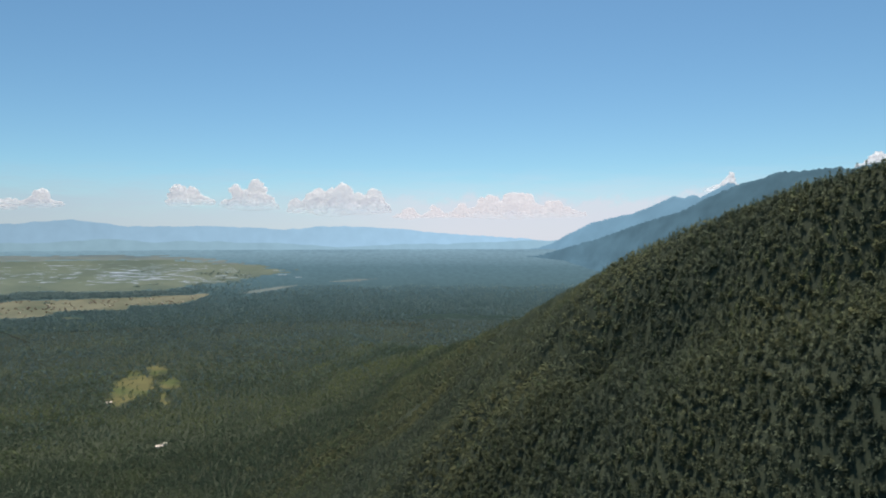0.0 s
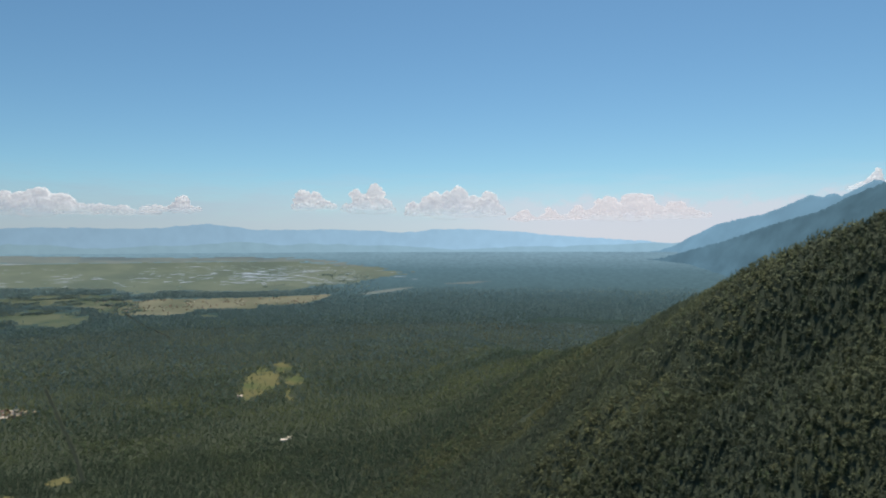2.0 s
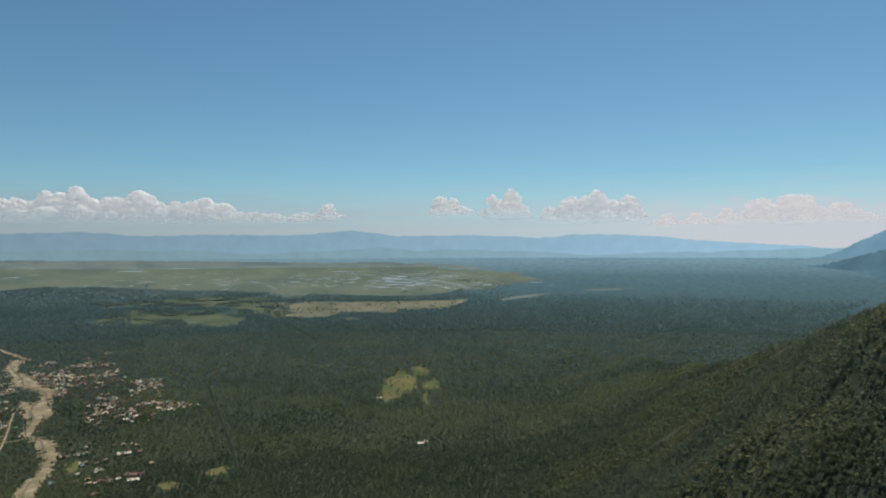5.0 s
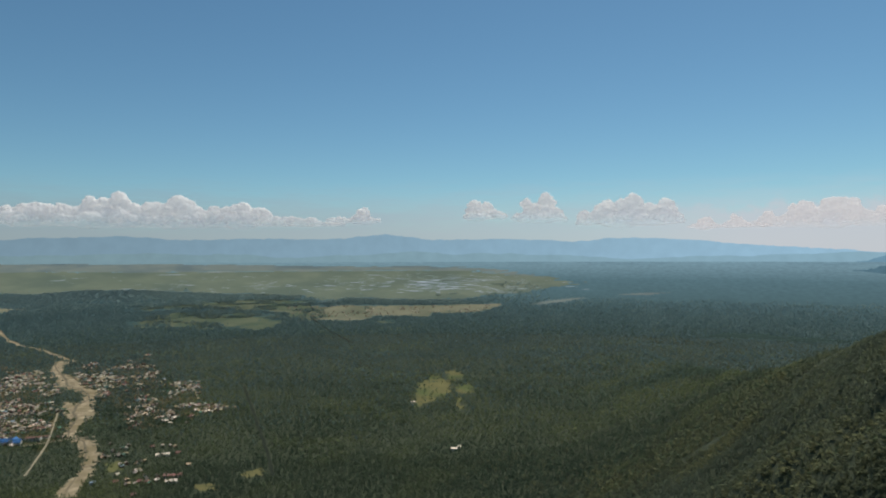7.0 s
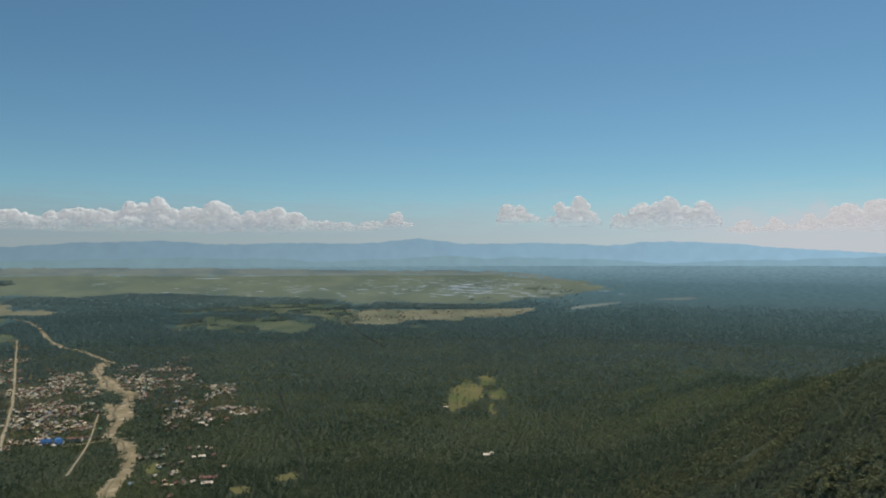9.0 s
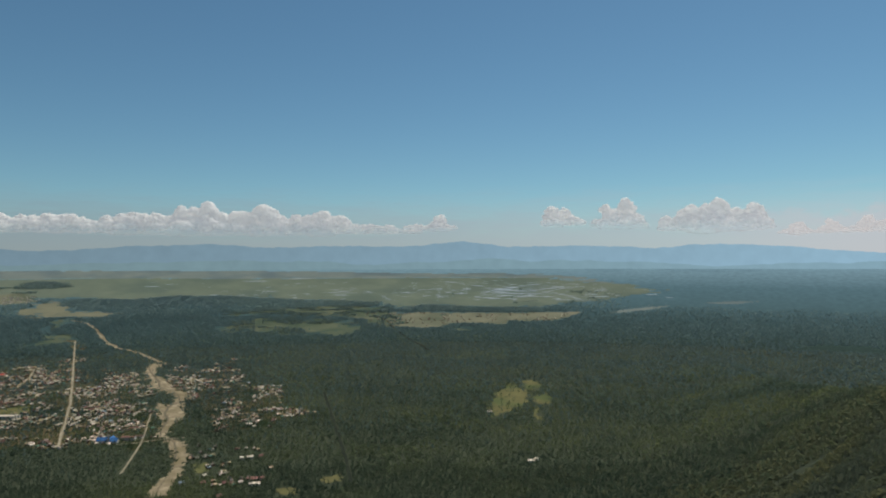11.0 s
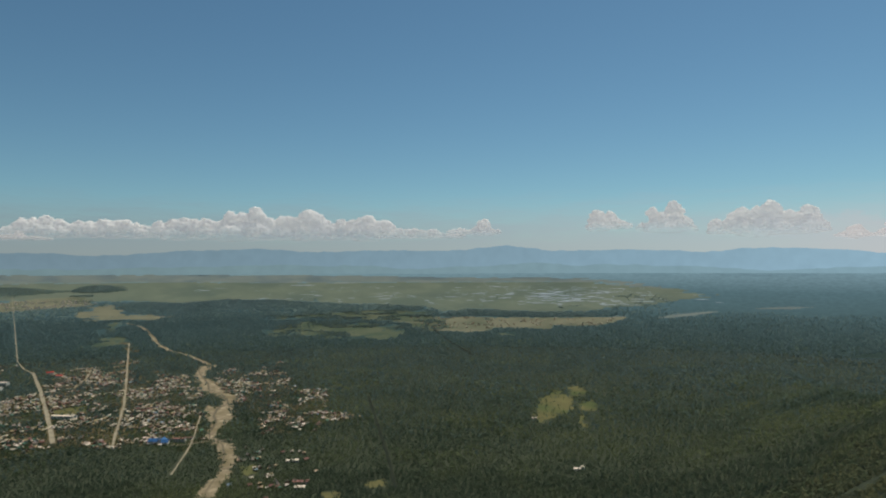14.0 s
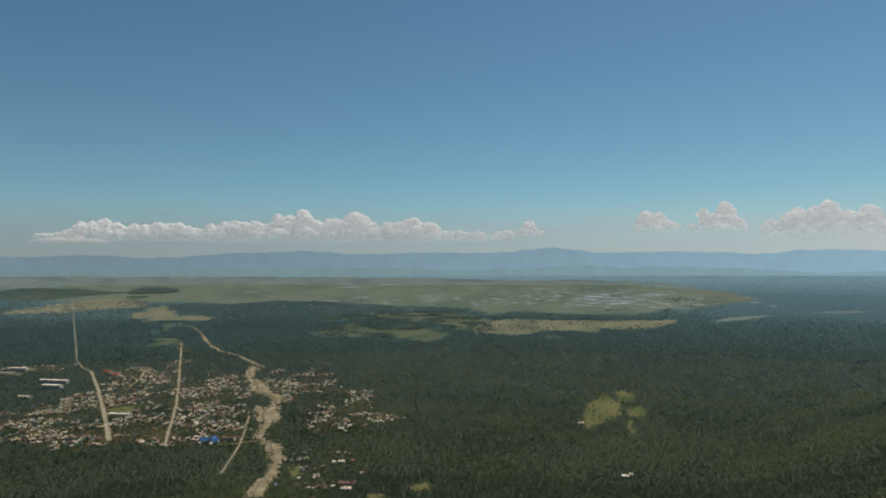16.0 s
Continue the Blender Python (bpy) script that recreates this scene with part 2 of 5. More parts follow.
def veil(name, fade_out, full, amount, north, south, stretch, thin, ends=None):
    """Thin cloud or haze low over the horizon, painted as emission: fades out upwards, between two heights, with soft
    streaks.
    """
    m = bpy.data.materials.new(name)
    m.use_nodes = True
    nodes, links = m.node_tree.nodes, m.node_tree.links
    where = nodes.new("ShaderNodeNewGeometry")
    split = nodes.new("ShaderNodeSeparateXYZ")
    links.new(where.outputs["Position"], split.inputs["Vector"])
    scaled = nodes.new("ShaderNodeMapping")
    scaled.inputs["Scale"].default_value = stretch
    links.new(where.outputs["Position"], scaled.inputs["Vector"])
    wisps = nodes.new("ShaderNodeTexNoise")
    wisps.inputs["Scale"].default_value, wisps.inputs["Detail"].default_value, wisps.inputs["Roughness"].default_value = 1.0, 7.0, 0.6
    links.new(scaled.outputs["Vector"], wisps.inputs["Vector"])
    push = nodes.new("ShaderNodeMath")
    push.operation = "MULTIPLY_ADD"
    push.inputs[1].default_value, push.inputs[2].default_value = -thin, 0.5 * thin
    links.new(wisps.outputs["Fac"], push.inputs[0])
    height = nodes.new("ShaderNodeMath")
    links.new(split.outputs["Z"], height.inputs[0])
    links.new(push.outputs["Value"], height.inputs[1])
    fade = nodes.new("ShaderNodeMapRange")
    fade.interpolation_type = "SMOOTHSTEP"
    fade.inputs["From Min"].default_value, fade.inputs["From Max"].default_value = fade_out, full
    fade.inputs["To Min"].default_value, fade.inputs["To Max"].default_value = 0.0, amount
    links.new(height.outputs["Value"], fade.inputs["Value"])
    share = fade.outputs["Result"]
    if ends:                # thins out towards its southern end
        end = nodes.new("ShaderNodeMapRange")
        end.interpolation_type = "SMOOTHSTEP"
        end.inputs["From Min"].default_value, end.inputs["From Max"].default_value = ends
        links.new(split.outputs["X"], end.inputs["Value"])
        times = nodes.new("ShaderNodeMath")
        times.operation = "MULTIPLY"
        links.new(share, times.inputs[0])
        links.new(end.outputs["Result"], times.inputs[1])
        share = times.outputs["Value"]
    # brighter haze to the north is painted into the emission colour
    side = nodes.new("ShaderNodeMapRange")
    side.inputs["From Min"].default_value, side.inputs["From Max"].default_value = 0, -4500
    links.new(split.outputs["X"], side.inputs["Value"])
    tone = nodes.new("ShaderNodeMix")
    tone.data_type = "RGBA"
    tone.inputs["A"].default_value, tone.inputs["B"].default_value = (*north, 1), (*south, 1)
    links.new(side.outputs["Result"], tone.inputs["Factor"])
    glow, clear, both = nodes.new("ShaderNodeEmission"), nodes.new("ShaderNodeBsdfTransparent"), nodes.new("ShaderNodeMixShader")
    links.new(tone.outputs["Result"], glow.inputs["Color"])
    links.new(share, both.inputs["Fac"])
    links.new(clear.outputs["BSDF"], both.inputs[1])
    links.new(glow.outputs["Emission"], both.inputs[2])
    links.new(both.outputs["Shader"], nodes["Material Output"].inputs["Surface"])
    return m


VEIL = veil("horizon_haze_veil", 850, 420, 0.75, (0.55, 0.575, 0.67), (0.28, 0.305, 0.375), (0.0022, 0.0022, 0.016), 260)
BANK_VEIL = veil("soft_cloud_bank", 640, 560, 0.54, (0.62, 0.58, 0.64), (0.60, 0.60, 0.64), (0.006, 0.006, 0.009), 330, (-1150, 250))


# ---- the plan: metres on the map, the first camera's foot at the origin ----
RIVER = [
    (-1807, 1353, 29), (-1700, 1276, 37), (-1606, 1218, 35), (-1512, 1162, 38), (-1435, 1116, 42), (-1364, 1092, 36),
    (-1303, 1066, 32), (-1259, 1025, 26), (-1229, 978, 48), (-1174, 927, 50), (-1128, 897, 50), (-1101, 863, 31),
    (-1071, 834, 22), (-1028, 803, 17), (-985, 791, 40), (-948, 772, 29), (-917, 748, 25), (-886, 722, 20),
    (-857, 695, 15), (-833, 668, 16), (-813, 643, 16), (-795, 619, 19), (-770, 592, 20)]
RIVER_UPPER = [
    (-3489, 2144), (-3267, 2081), (-2947, 1928), (-2611, 1732), (-2405, 1622), (-2216, 1535),
    (-2128, 1517), (-1975, 1459), (-1734, 1362)]
MAIN_ROAD = [(-8974, 4028), (-4585, 2074), (-3125, 1426), (-2368, 1091), (-2193, 1030), (-2076, 1003)]
MAIN_STREET = [
    (-2102, 1012), (-1914, 935), (-1774, 877), (-1618, 809), (-1486, 752), (-1349, 691),
    (-1235, 639)]
LONG_STREET = [
    (-2575, 1600), (-2085, 1295), (-1607, 999), (-1444, 896), (-1292, 795), (-1189, 725),
    (-1131, 687)]
RIVER_STREET = [(-1205, 918), (-1129, 854), (-1059, 795), (-1014, 755), (-952, 693), (-903, 643)]
SIDE_STREET = [(-1804, 896), (-1763, 915), (-1741, 942), (-1857, 1036), (-2000, 1127)]
BRIDGE_LANE = [(-1048, 735), (-1032, 756), (-1022, 778), (-1011, 801), (-985, 825)]
CLEARING = [
    (-599, 1235), (-647, 1337), (-695, 1439), (-696, 1470), (-692, 1506), (-717, 1566),
    (-709, 1581), (-671, 1522), (-637, 1490), (-600, 1420), (-582, 1365), (-583, 1338),
    (-604, 1348), (-588, 1297), (-586, 1256)]
CLEARING_EAST = [(-704, 1622), (-688, 1643), (-652, 1605), (-631, 1551), (-631, 1518), (-658, 1531)]
CLEARING_LOW = [(-602, 1462), (-599, 1487), (-547, 1431), (-540, 1395), (-567, 1382)]
VILLAGE_WEST = [(-2388, 860), (-2353, 944), (-2276, 1030), (-2126, 967), (-2146, 862), (-2215, 800)]
CLEARING_SOUTH = [(-541, 1307), (-547, 1339), (-510, 1272), (-492, 1227), (-502, 1225)]
VILLAGE_MAIN = [
    (-1646, 599), (-1670, 675), (-1619, 713), (-1730, 814), (-1763, 886), (-1954, 989),
    (-2067, 1079), (-2179, 1227), (-1957, 1158), (-1637, 978), (-2113, 1275), (-2071, 1305),
    (-1573, 1024), (-1863, 1269), (-1797, 1273), (-1485, 1089), (-1271, 969), (-1110, 851),
    (-1018, 776), (-991, 727), (-1016, 722), (-1093, 706), (-1129, 684), (-1210, 629),
    (-1209, 565), (-1382, 506)]
VILLAGE_EAST = [
    (-1612, 1238), (-1664, 1370), (-1562, 1350), (-1648, 1529), (-1384, 1321), (-1278, 1240),
    (-1222, 1261), (-1166, 1228), (-996, 1079), (-971, 1111), (-919, 1052), (-950, 1016),
    (-910, 943), (-954, 927), (-990, 889), (-1125, 984), (-1342, 1126), (-1419, 1117)]
VILLAGE_SOUTH = [
    (-929, 773), (-929, 809), (-867, 793), (-824, 825), (-708, 747), (-682, 716),
    (-707, 691), (-701, 644), (-737, 616), (-810, 671)]
FIELD_NEAR = [
    (-2491, 2184), (-2576, 2414), (-2683, 2586), (-2718, 2793), (-2458, 2786), (-2219, 2824),
    (-1927, 2581), (-1819, 2377), (-1800, 2200), (-1993, 2225), (-2127, 2189), (-2265, 2151)]
FIELD_STRIP = [
    (-3244, 2909), (-3176, 3261), (-3025, 3783), (-2691, 3792), (-2447, 3570), (-1835, 2785),
    (-1821, 2622), (-2188, 2930), (-2329, 3014), (-2613, 2960), (-2833, 2911), (-3022, 2731)]
FIELD_VILLAGE = [
    (-2727, 3460), (-2526, 3490), (-2242, 3317), (-2136, 3452), (-1778, 3552), (-1558, 3786),
    (-1312, 3889), (-1264, 3316), (-1376, 3195), (-1469, 3192), (-1403, 2983), (-1555, 2984),
    (-1657, 2940), (-1582, 2755), (-1688, 2681), (-1807, 2630), (-1986, 2769), (-2283, 3003)]
FIELD_WEST = [
    (-4531, 2426), (-5067, 2847), (-5389, 3218), (-4507, 2728), (-4017, 2449), (-4059, 2608),
    (-3697, 2544), (-3580, 2302), (-3829, 2183)]
FIELD_FARWEST = [
    (-5600, 2014), (-5942, 2378), (-6637, 2995), (-6977, 3311), (-6987, 3753), (-5990, 3396),
    (-5359, 3030), (-5265, 2808), (-5165, 2454), (-5036, 2162), (-5113, 1977), (-5183, 1866)]
MARSH_GROUND = [
    (-5574, 3426), (-5048, 3536), (-5119, 4069), (-4761, 4297), (-4063, 4170), (-3280, 4102),
    (-2820, 4077), (-2419, 3640), (-2487, 4091), (-2018, 4030), (-1696, 4219), (-1706, 4678),
    (-1564, 5036), (-1612, 5843), (-1461, 6722), (-2147, 8294), (-4654, 11468), (-6375, 10844),
    (-7952, 9859), (-9639, 8838), (-11305, 8268), (-12624, 7393), (-13940, 6527), (-12182, 4367),
    (-14537, 3135), (-8300, 2750), (-6637, 2995), (-5990, 3396)]
MARSH_BEYOND = [
    (-2147, 8294), (-3196, 10289), (-4654, 12758), (-7066, 15335), (-8896, 14173), (-16909, 16249),
    (-25290, 15065), (-31878, 11409), (-28602, 6156), (-14537, 3135), (-12182, 4367), (-13940, 6527),
    (-12624, 7393), (-11305, 8268), (-9639, 8838), (-7952, 9859), (-6375, 10844), (-4654, 11468)]
FIELD_STREET = [
    (-2826, 1610), (-2851, 1709), (-2750, 1719), (-2619, 1617), (-2546, 1519), (-2556, 1417),
    (-2668, 1506), (-2716, 1604)]
FIELD_VILLAGE_LOW = [
    (-1555, 2709), (-1484, 2712), (-1369, 2653), (-1448, 2645)]
FIELD_STREET_FAR = [
    (-3264, 1899), (-3611, 2133), (-3599, 2189), (-3414, 2083), (-3350, 2000), (-2973, 1782),
    (-3057, 1789)]
FIELD_STREET_NEAR = [
    (-2628, 1610), (-2611, 1623), (-2419, 1515), (-2237, 1394), (-2340, 1441)]
BELT_HAMLET = [
    (-2402, 3540), (-2473, 3788), (-2524, 4077), (-2310, 4095), (-2018, 4030), (-1669, 4055),
    (-1379, 3961), (-1558, 3786), (-1798, 3590), (-2160, 3490)]
BELT_COPSE = [
    (-2467, 3364), (-2550, 3535), (-2508, 3658), (-2396, 3544), (-2354, 3364)]
FOREST_TRACK = [
    (-1051, 1266), (-953, 1163), (-867, 1073), (-788, 990), (-721, 920), (-654, 849),
    (-591, 778)]
POWER_CUT = [
    (-1854, 2698), (-1494, 2292), (-1210, 1997)]
RIVER_BED = [
    (-1789, 1364), (-1747, 1300), (-1661, 1233), (-1532, 1155), (-1443, 1099), (-1401, 1082),
    (-1363, 1081), (-1316, 1061), (-1270, 1023), (-1236, 982), (-1287, 999), (-1238, 954),
    (-1159, 900), (-1124, 883), (-1079, 842), (-1046, 811), (-1007, 793), (-981, 785),
    (-949, 767), (-910, 735), (-878, 716), (-849, 687), (-835, 662), (-809, 624),
    (-790, 599), (-765, 614), (-786, 638), (-811, 665), (-835, 696), (-866, 726),
    (-913, 770), (-945, 794), (-976, 804), (-1011, 813), (-1048, 838), (-1093, 880),
    (-1104, 906), (-1122, 939), (-1181, 976), (-1249, 1028), (-1280, 1075), (-1312, 1095),
    (-1361, 1106), (-1418, 1132), (-1477, 1169), (-1584, 1225), (-1674, 1283), (-1730, 1347)]
GARDEN_SOUTH = [
    (-854, 730), (-839, 743), (-805, 720), (-807, 703), (-827, 707)]
GARDEN_EDGE = [
    (-663, 708), (-650, 724), (-621, 702), (-644, 689)]
GARDEN_WOOD = [
    (-642, 776), (-627, 792), (-608, 783), (-621, 761)]
PITCH = [(-1517, 781), (-1502, 838), (-1435, 804), (-1446, 747)]
BELT_HILL = [
    (-8521, 4522), (-10863, 6091), (-10596, 6216), (-8253, 5132), (-7852, 4684), (-8027, 4380)]
BELT_WEST = [
    (-6681, 2400), (-11504, 4124), (-11990, 4786), (-10860, 5061), (-9376, 4751), (-8693, 4644),
    (-7865, 3547), (-6975, 2789)]
BELT_SMALL = [
    (-7206, 3776), (-7517, 4103), (-6923, 3949), (-6850, 3679)]
BELT_MARSH = [
    (-4997, 2985), (-5521, 3459), (-5278, 3610), (-4856, 3456), (-5205, 4137), (-4839, 4368),
    (-4226, 4067), (-4063, 4170), (-3576, 4183), (-3327, 4161), (-2921, 4173), (-2856, 3822),
    (-3027, 3427), (-3065, 3148), (-3469, 3341), (-3849, 3161), (-3979, 2790), (-4075, 2597),
    (-4507, 2728)]
STRIPS_E = [
    (-1182, 3893), (-1161, 4208), (-1002, 4751), (-1002, 4442), (-1097, 3977)]
STRIPS_F = [(-854, 5083), (-635, 5099), (-526, 5509), (-705, 5390)]
EYE = 300.0                 # height of the first camera over the plain
NEAR, SHRINK, LAST = 2600.0, 2150.0, 0.057   # the plain is true to scale up to NEAR, and drawn together beyond


def lattice(i, j, seed):
    v = np.sin(i * 127.1 + j * 311.7 + seed * 74.7) * 43758.5453
    return v - np.floor(v)


def value_noise(x, y, size, seed=0.0, octaves=3):
    """Smooth noise from -1 to 1."""
    x, y = np.asarray(x, float) / size, np.asarray(y, float) / size
    total, weight, norm = 0.0, 1.0, 0.0
    for o in range(octaves):
        i, j = np.floor(x), np.floor(y)
        u, v = x - i, y - j
        u, v = u * u * (3 - 2 * u), v * v * (3 - 2 * v)
        low = lattice(i, j, seed + o) * (1 - u) + lattice(i + 1, j, seed + o) * u
        high = lattice(i, j + 1, seed + o) * (1 - u) + lattice(i + 1, j + 1, seed + o) * u
        total = total + weight * (low * (1 - v) + high * v)
        norm += weight
        x, y, weight = x * 2.03, y * 2.03, weight * 0.5
    return 2 * total / norm - 1


def drawn(d):
    """Distance on the map -> distance in the scene."""
    d = np.asarray(d, float)
    return np.where(d < NEAR, d, NEAR + SHRINK * (1 - (NEAR / np.maximum(d, NEAR) - LAST) / (1 - LAST)))


def polar(degrees_left, r, z):
    b = radians(degrees_left)
    return (-math.sin(b) * r, math.cos(b) * r, z)


# crest of the wooded spur beside the camera, and the ravine in its flank: x, y, height
CREST = np.array([(360, -230, 410), (251, -70, 372), (198, 70, 349), (166, 163, 336), (146, 225, 325), (138, 271, 319), (128, 306, 311), (119, 341, 303), (109, 364, 295), (99, 385, 287),
                  (93, 421, 274), (92, 523, 257), (86, 622, 236), (70, 740, 207), (46, 900, 168), (0, 1100, 126), (-76, 1430, 74), (-195, 1850, 28), (-345, 2280, 3), (-420, 2600, 0)], float)
RAVINE = [(150, 150), (122, 200), (101, 240), (80, 290), (58, 350), (34, 430), (-10, 520)]


def soft_max(p, q, k):
    return 0.5 * (p + q + np.sqrt((p - q) ** 2 + k * k))


def crest_at(y):
    return np.interp(y, CREST[:, 1], CREST[:, 0]), np.interp(y, CREST[:, 1], CREST[:, 2])


def away_from(x, y, line):
    best = np.full(np.shape(x), 1e9)
    for (ax, ay), (bx, by) in zip(line, line[1:]):
        dx, dy = bx - ax, by - ay
        s = np.clip(((x - ax) * dx + (y - ay) * dy) / (dx * dx + dy * dy), 0, 1)
        best = np.minimum(best, np.hypot(x - ax - s * dx, y - ay - s * dy))
    return best


def hill(x, y):
    """Height of the wooded mountain side over the plain: steep below the crest, running out in a long fan."""
    x, y = np.asarray(x, float), np.asarray(y, float)
    cx, cz = crest_at(y)
    u = cx - x
    flank = cz * (1.1 * np.exp(-(np.maximum(u, 0) / 218) ** 1.28) - 0.1)
    back = cz - 0.45 * (np.sqrt(u * u + 100) - 10)
    h = np.where(u > 0, flank, back)
    strength = np.clip(h / 90, 0, 1)
    h = h - 11 * np.exp(-(away_from(x, y, RAVINE) / 19) ** 2) * strength
    ribs = 1 - np.abs(value_noise(x * 0.35 + y * 0.15, y - 0.5 * x, 62, 14.0, 2))
    h = h - 7 * ribs ** 3 * strength * np.clip(u / 30, 0, 1) + value_noise(x, y, 70, 3.0) * 4 * strength * np.clip(u / 20, 0.15, 1)
    return soft_max(h, 0.0, 10.0) - 10.0 * 10.0 / 4 / (np.abs(h) + 10)


def place(x, y):
    """Map -> scene: arrays of x, y, z on the ground."""
    x, y = np.asarray(x, float), np.asarray(y, float)
    d = np.maximum(np.hypot(x, y), 1e-6)
    r = drawn(d)
    z = EYE * (1 - r / d) + np.where(d < NEAR, hill(x, y), 0.0)
    return x * r / d, y * r / d, z


def small(x, y):
    """How far things out there are drawn together."""
    d = np.maximum(np.hypot(x, y), 1e-6)
    return drawn(d) / d


def mesh_from(name, verts, faces, mat, smooth=False):
    """A mesh from arrays of vertices and of triangles or quads."""
    verts, faces = np.asarray(verts, np.float32), np.asarray(faces, np.int32)
    me = bpy.data.meshes.new(name)
    k = faces.shape[1]
    me.vertices.add(len(verts))
    me.vertices.foreach_set("co", verts.ravel())
    me.loops.add(faces.size)
    me.loops.foreach_set("vertex_index", faces.ravel())
    me.polygons.add(len(faces))
    me.polygons.foreach_set("loop_start", np.arange(0, faces.size, k, dtype=np.int32))
    me.polygons.foreach_set("use_smooth", np.full(len(faces), smooth))
    me.update(calc_edges=True)
    me.validate()
    me.materials.append(mat)
    return me


def part(name, bm, mat, parent, label=""):
    me = bpy.data.meshes.new(name)
    bm.to_mesh(me)
    bm.free()
    me.materials.append(mat)
    ob = new(name, me)
    ob.parent = parent
    return tagged(ob, label)


def grid_faces(rows, cols, keep=None):
    i, j = np.meshgrid(np.arange(rows - 1), np.arange(cols - 1), indexing="ij")
    q = i * cols + j
    f = np.stack([q, q + 1, q + cols + 1, q + cols], -1).reshape(-1, 4)
    return f if keep is None else f[keep.ravel()]


def inside(x, y, outline):
    """Which places lie in an outline on the map."""
    hit = np.zeros(np.shape(x), bool)
    for (ax, ay), (bx, by) in zip(outline, outline[1:] + outline[:1]):
        if ay != by:
            hit ^= ((ay > y) != (by > y)) & (x < (bx - ax) * (y - ay) / (by - ay) + ax)
    return hit


def ragged(x, y, outline, rough, size=9):
    """The same, with an uneven edge: rough is its depth in shares of the distance."""
    d = np.hypot(x, y)
    w = rough * d
    u = np.arctan2(x, y) * 260
    v = np.log(d) * 330
    return inside(x + w * value_noise(u, v, size, 1.0), y + w * 3.2 * value_noise(u, v, size, 5.0), outline)


def along(line, step):
    """Points and directions along a line on the map."""
    out = []
    for p, q in zip(line, line[1:]):
        length = math.dist(p[:2], q[:2])
        n = max(1, int(length / step))
        for k in range(n):
            s = k / n
            out.append([p[i] + s * (q[i] - p[i]) for i in range(len(p))])
    out.append(list(line[-1]))
    return np.array(out, float)


def near_line(x, y, line, reach):
    hit = np.zeros(np.shape(x), bool)
    for p, q in zip(line, line[1:]):
        dx, dy = q[0] - p[0], q[1] - p[1]
        s = np.clip(((x - p[0]) * dx + (y - p[1]) * dy) / (dx * dx + dy * dy), 0, 1)
        w = reach if len(p) < 3 else (p[2] + s * (q[2] - p[2])) / 2 + reach
        hit |= np.hypot(x - p[0] - s * dx, y - p[1] - s * dy) < w
    return hit

# ---- ground ----


def sheet(name, az0, az1, az_step, distances, mat, lift=0.0, mask=None):
    """A sheet on the ground between two bearings; mask keeps cells by their middle on the map."""
    az = np.radians(np.linspace(az0, az1, max(2, int(round((az1 - az0) / az_step)) + 1)))
    a, d = np.meshgrid(az, np.asarray(distances, float))
    x, y, z = place(-np.sin(a) * d, np.cos(a) * d)
    verts = np.stack([x, y, z + lift], -1).reshape(-1, 3)
    keep = None
    if mask:
        am, dm = np.meshgrid((az[:-1] + az[1:]) / 2, (np.asarray(distances)[:-1] + np.asarray(distances)[1:]) / 2)
        keep = mask(-np.sin(am) * dm, np.cos(am) * dm)
    faces = grid_faces(*a.shape, keep)[:, ::-1]
    used, back = np.unique(faces, return_inverse=True)
    return mesh_from(name, verts[used], back.reshape(faces.shape), mat, True)


def steps_by_angle(e0, e1, step):
    """Distances on the map between two angles below the horizon, at even steps of the angle."""
    return EYE / np.tan(np.radians(np.arange(e0, e1, -step)))


near_rows = np.concatenate([[0.01, 30, 60], np.linspace(80, 900, 130), np.geomspace(912, NEAR, 80)])
ground_view = new("ground", sheet("ground", -62, 82, 0.3, near_rows, FLOOR))
tagged(ground_view, "dark forest floor of valley and mountain side", "ground", kind="structure")
tagged(new("ground_behind", sheet("ground_behind", 82, 298, 3.0, near_rows[::5], FLOOR)), "dark forest floor behind the camera", "ground", kind="structure")
far_rows = np.concatenate([NEAR * np.linspace(0.998, 1.0, 2), steps_by_angle(6.5, 0.62, 0.06)])
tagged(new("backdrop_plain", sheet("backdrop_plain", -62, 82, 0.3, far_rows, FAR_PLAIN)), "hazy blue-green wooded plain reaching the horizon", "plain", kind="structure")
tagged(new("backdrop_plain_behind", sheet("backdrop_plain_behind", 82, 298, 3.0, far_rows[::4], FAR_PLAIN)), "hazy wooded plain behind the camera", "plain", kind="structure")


def region(name, outline, mat, label, category, rough=0.006, step=0.06, lift=0.4, size=9):
    """An open piece of land with an uneven edge."""
    pts = np.array(outline, float)
    bearing = np.degrees(np.arctan2(-pts[:, 0], pts[:, 1]))
    below = np.degrees(np.arctan(EYE / np.hypot(pts[:, 0], pts[:, 1])))
    rows = steps_by_angle(below.max() + 0.4, max(0.4, below.min() - 0.4), step)
    me = sheet(name, bearing.min() - 0.6, bearing.max() + 0.6, step, rows, mat, lift, lambda x, y: ragged(x, y, outline, rough, size))
    return tagged(new(name, me), label, category, kind="structure")


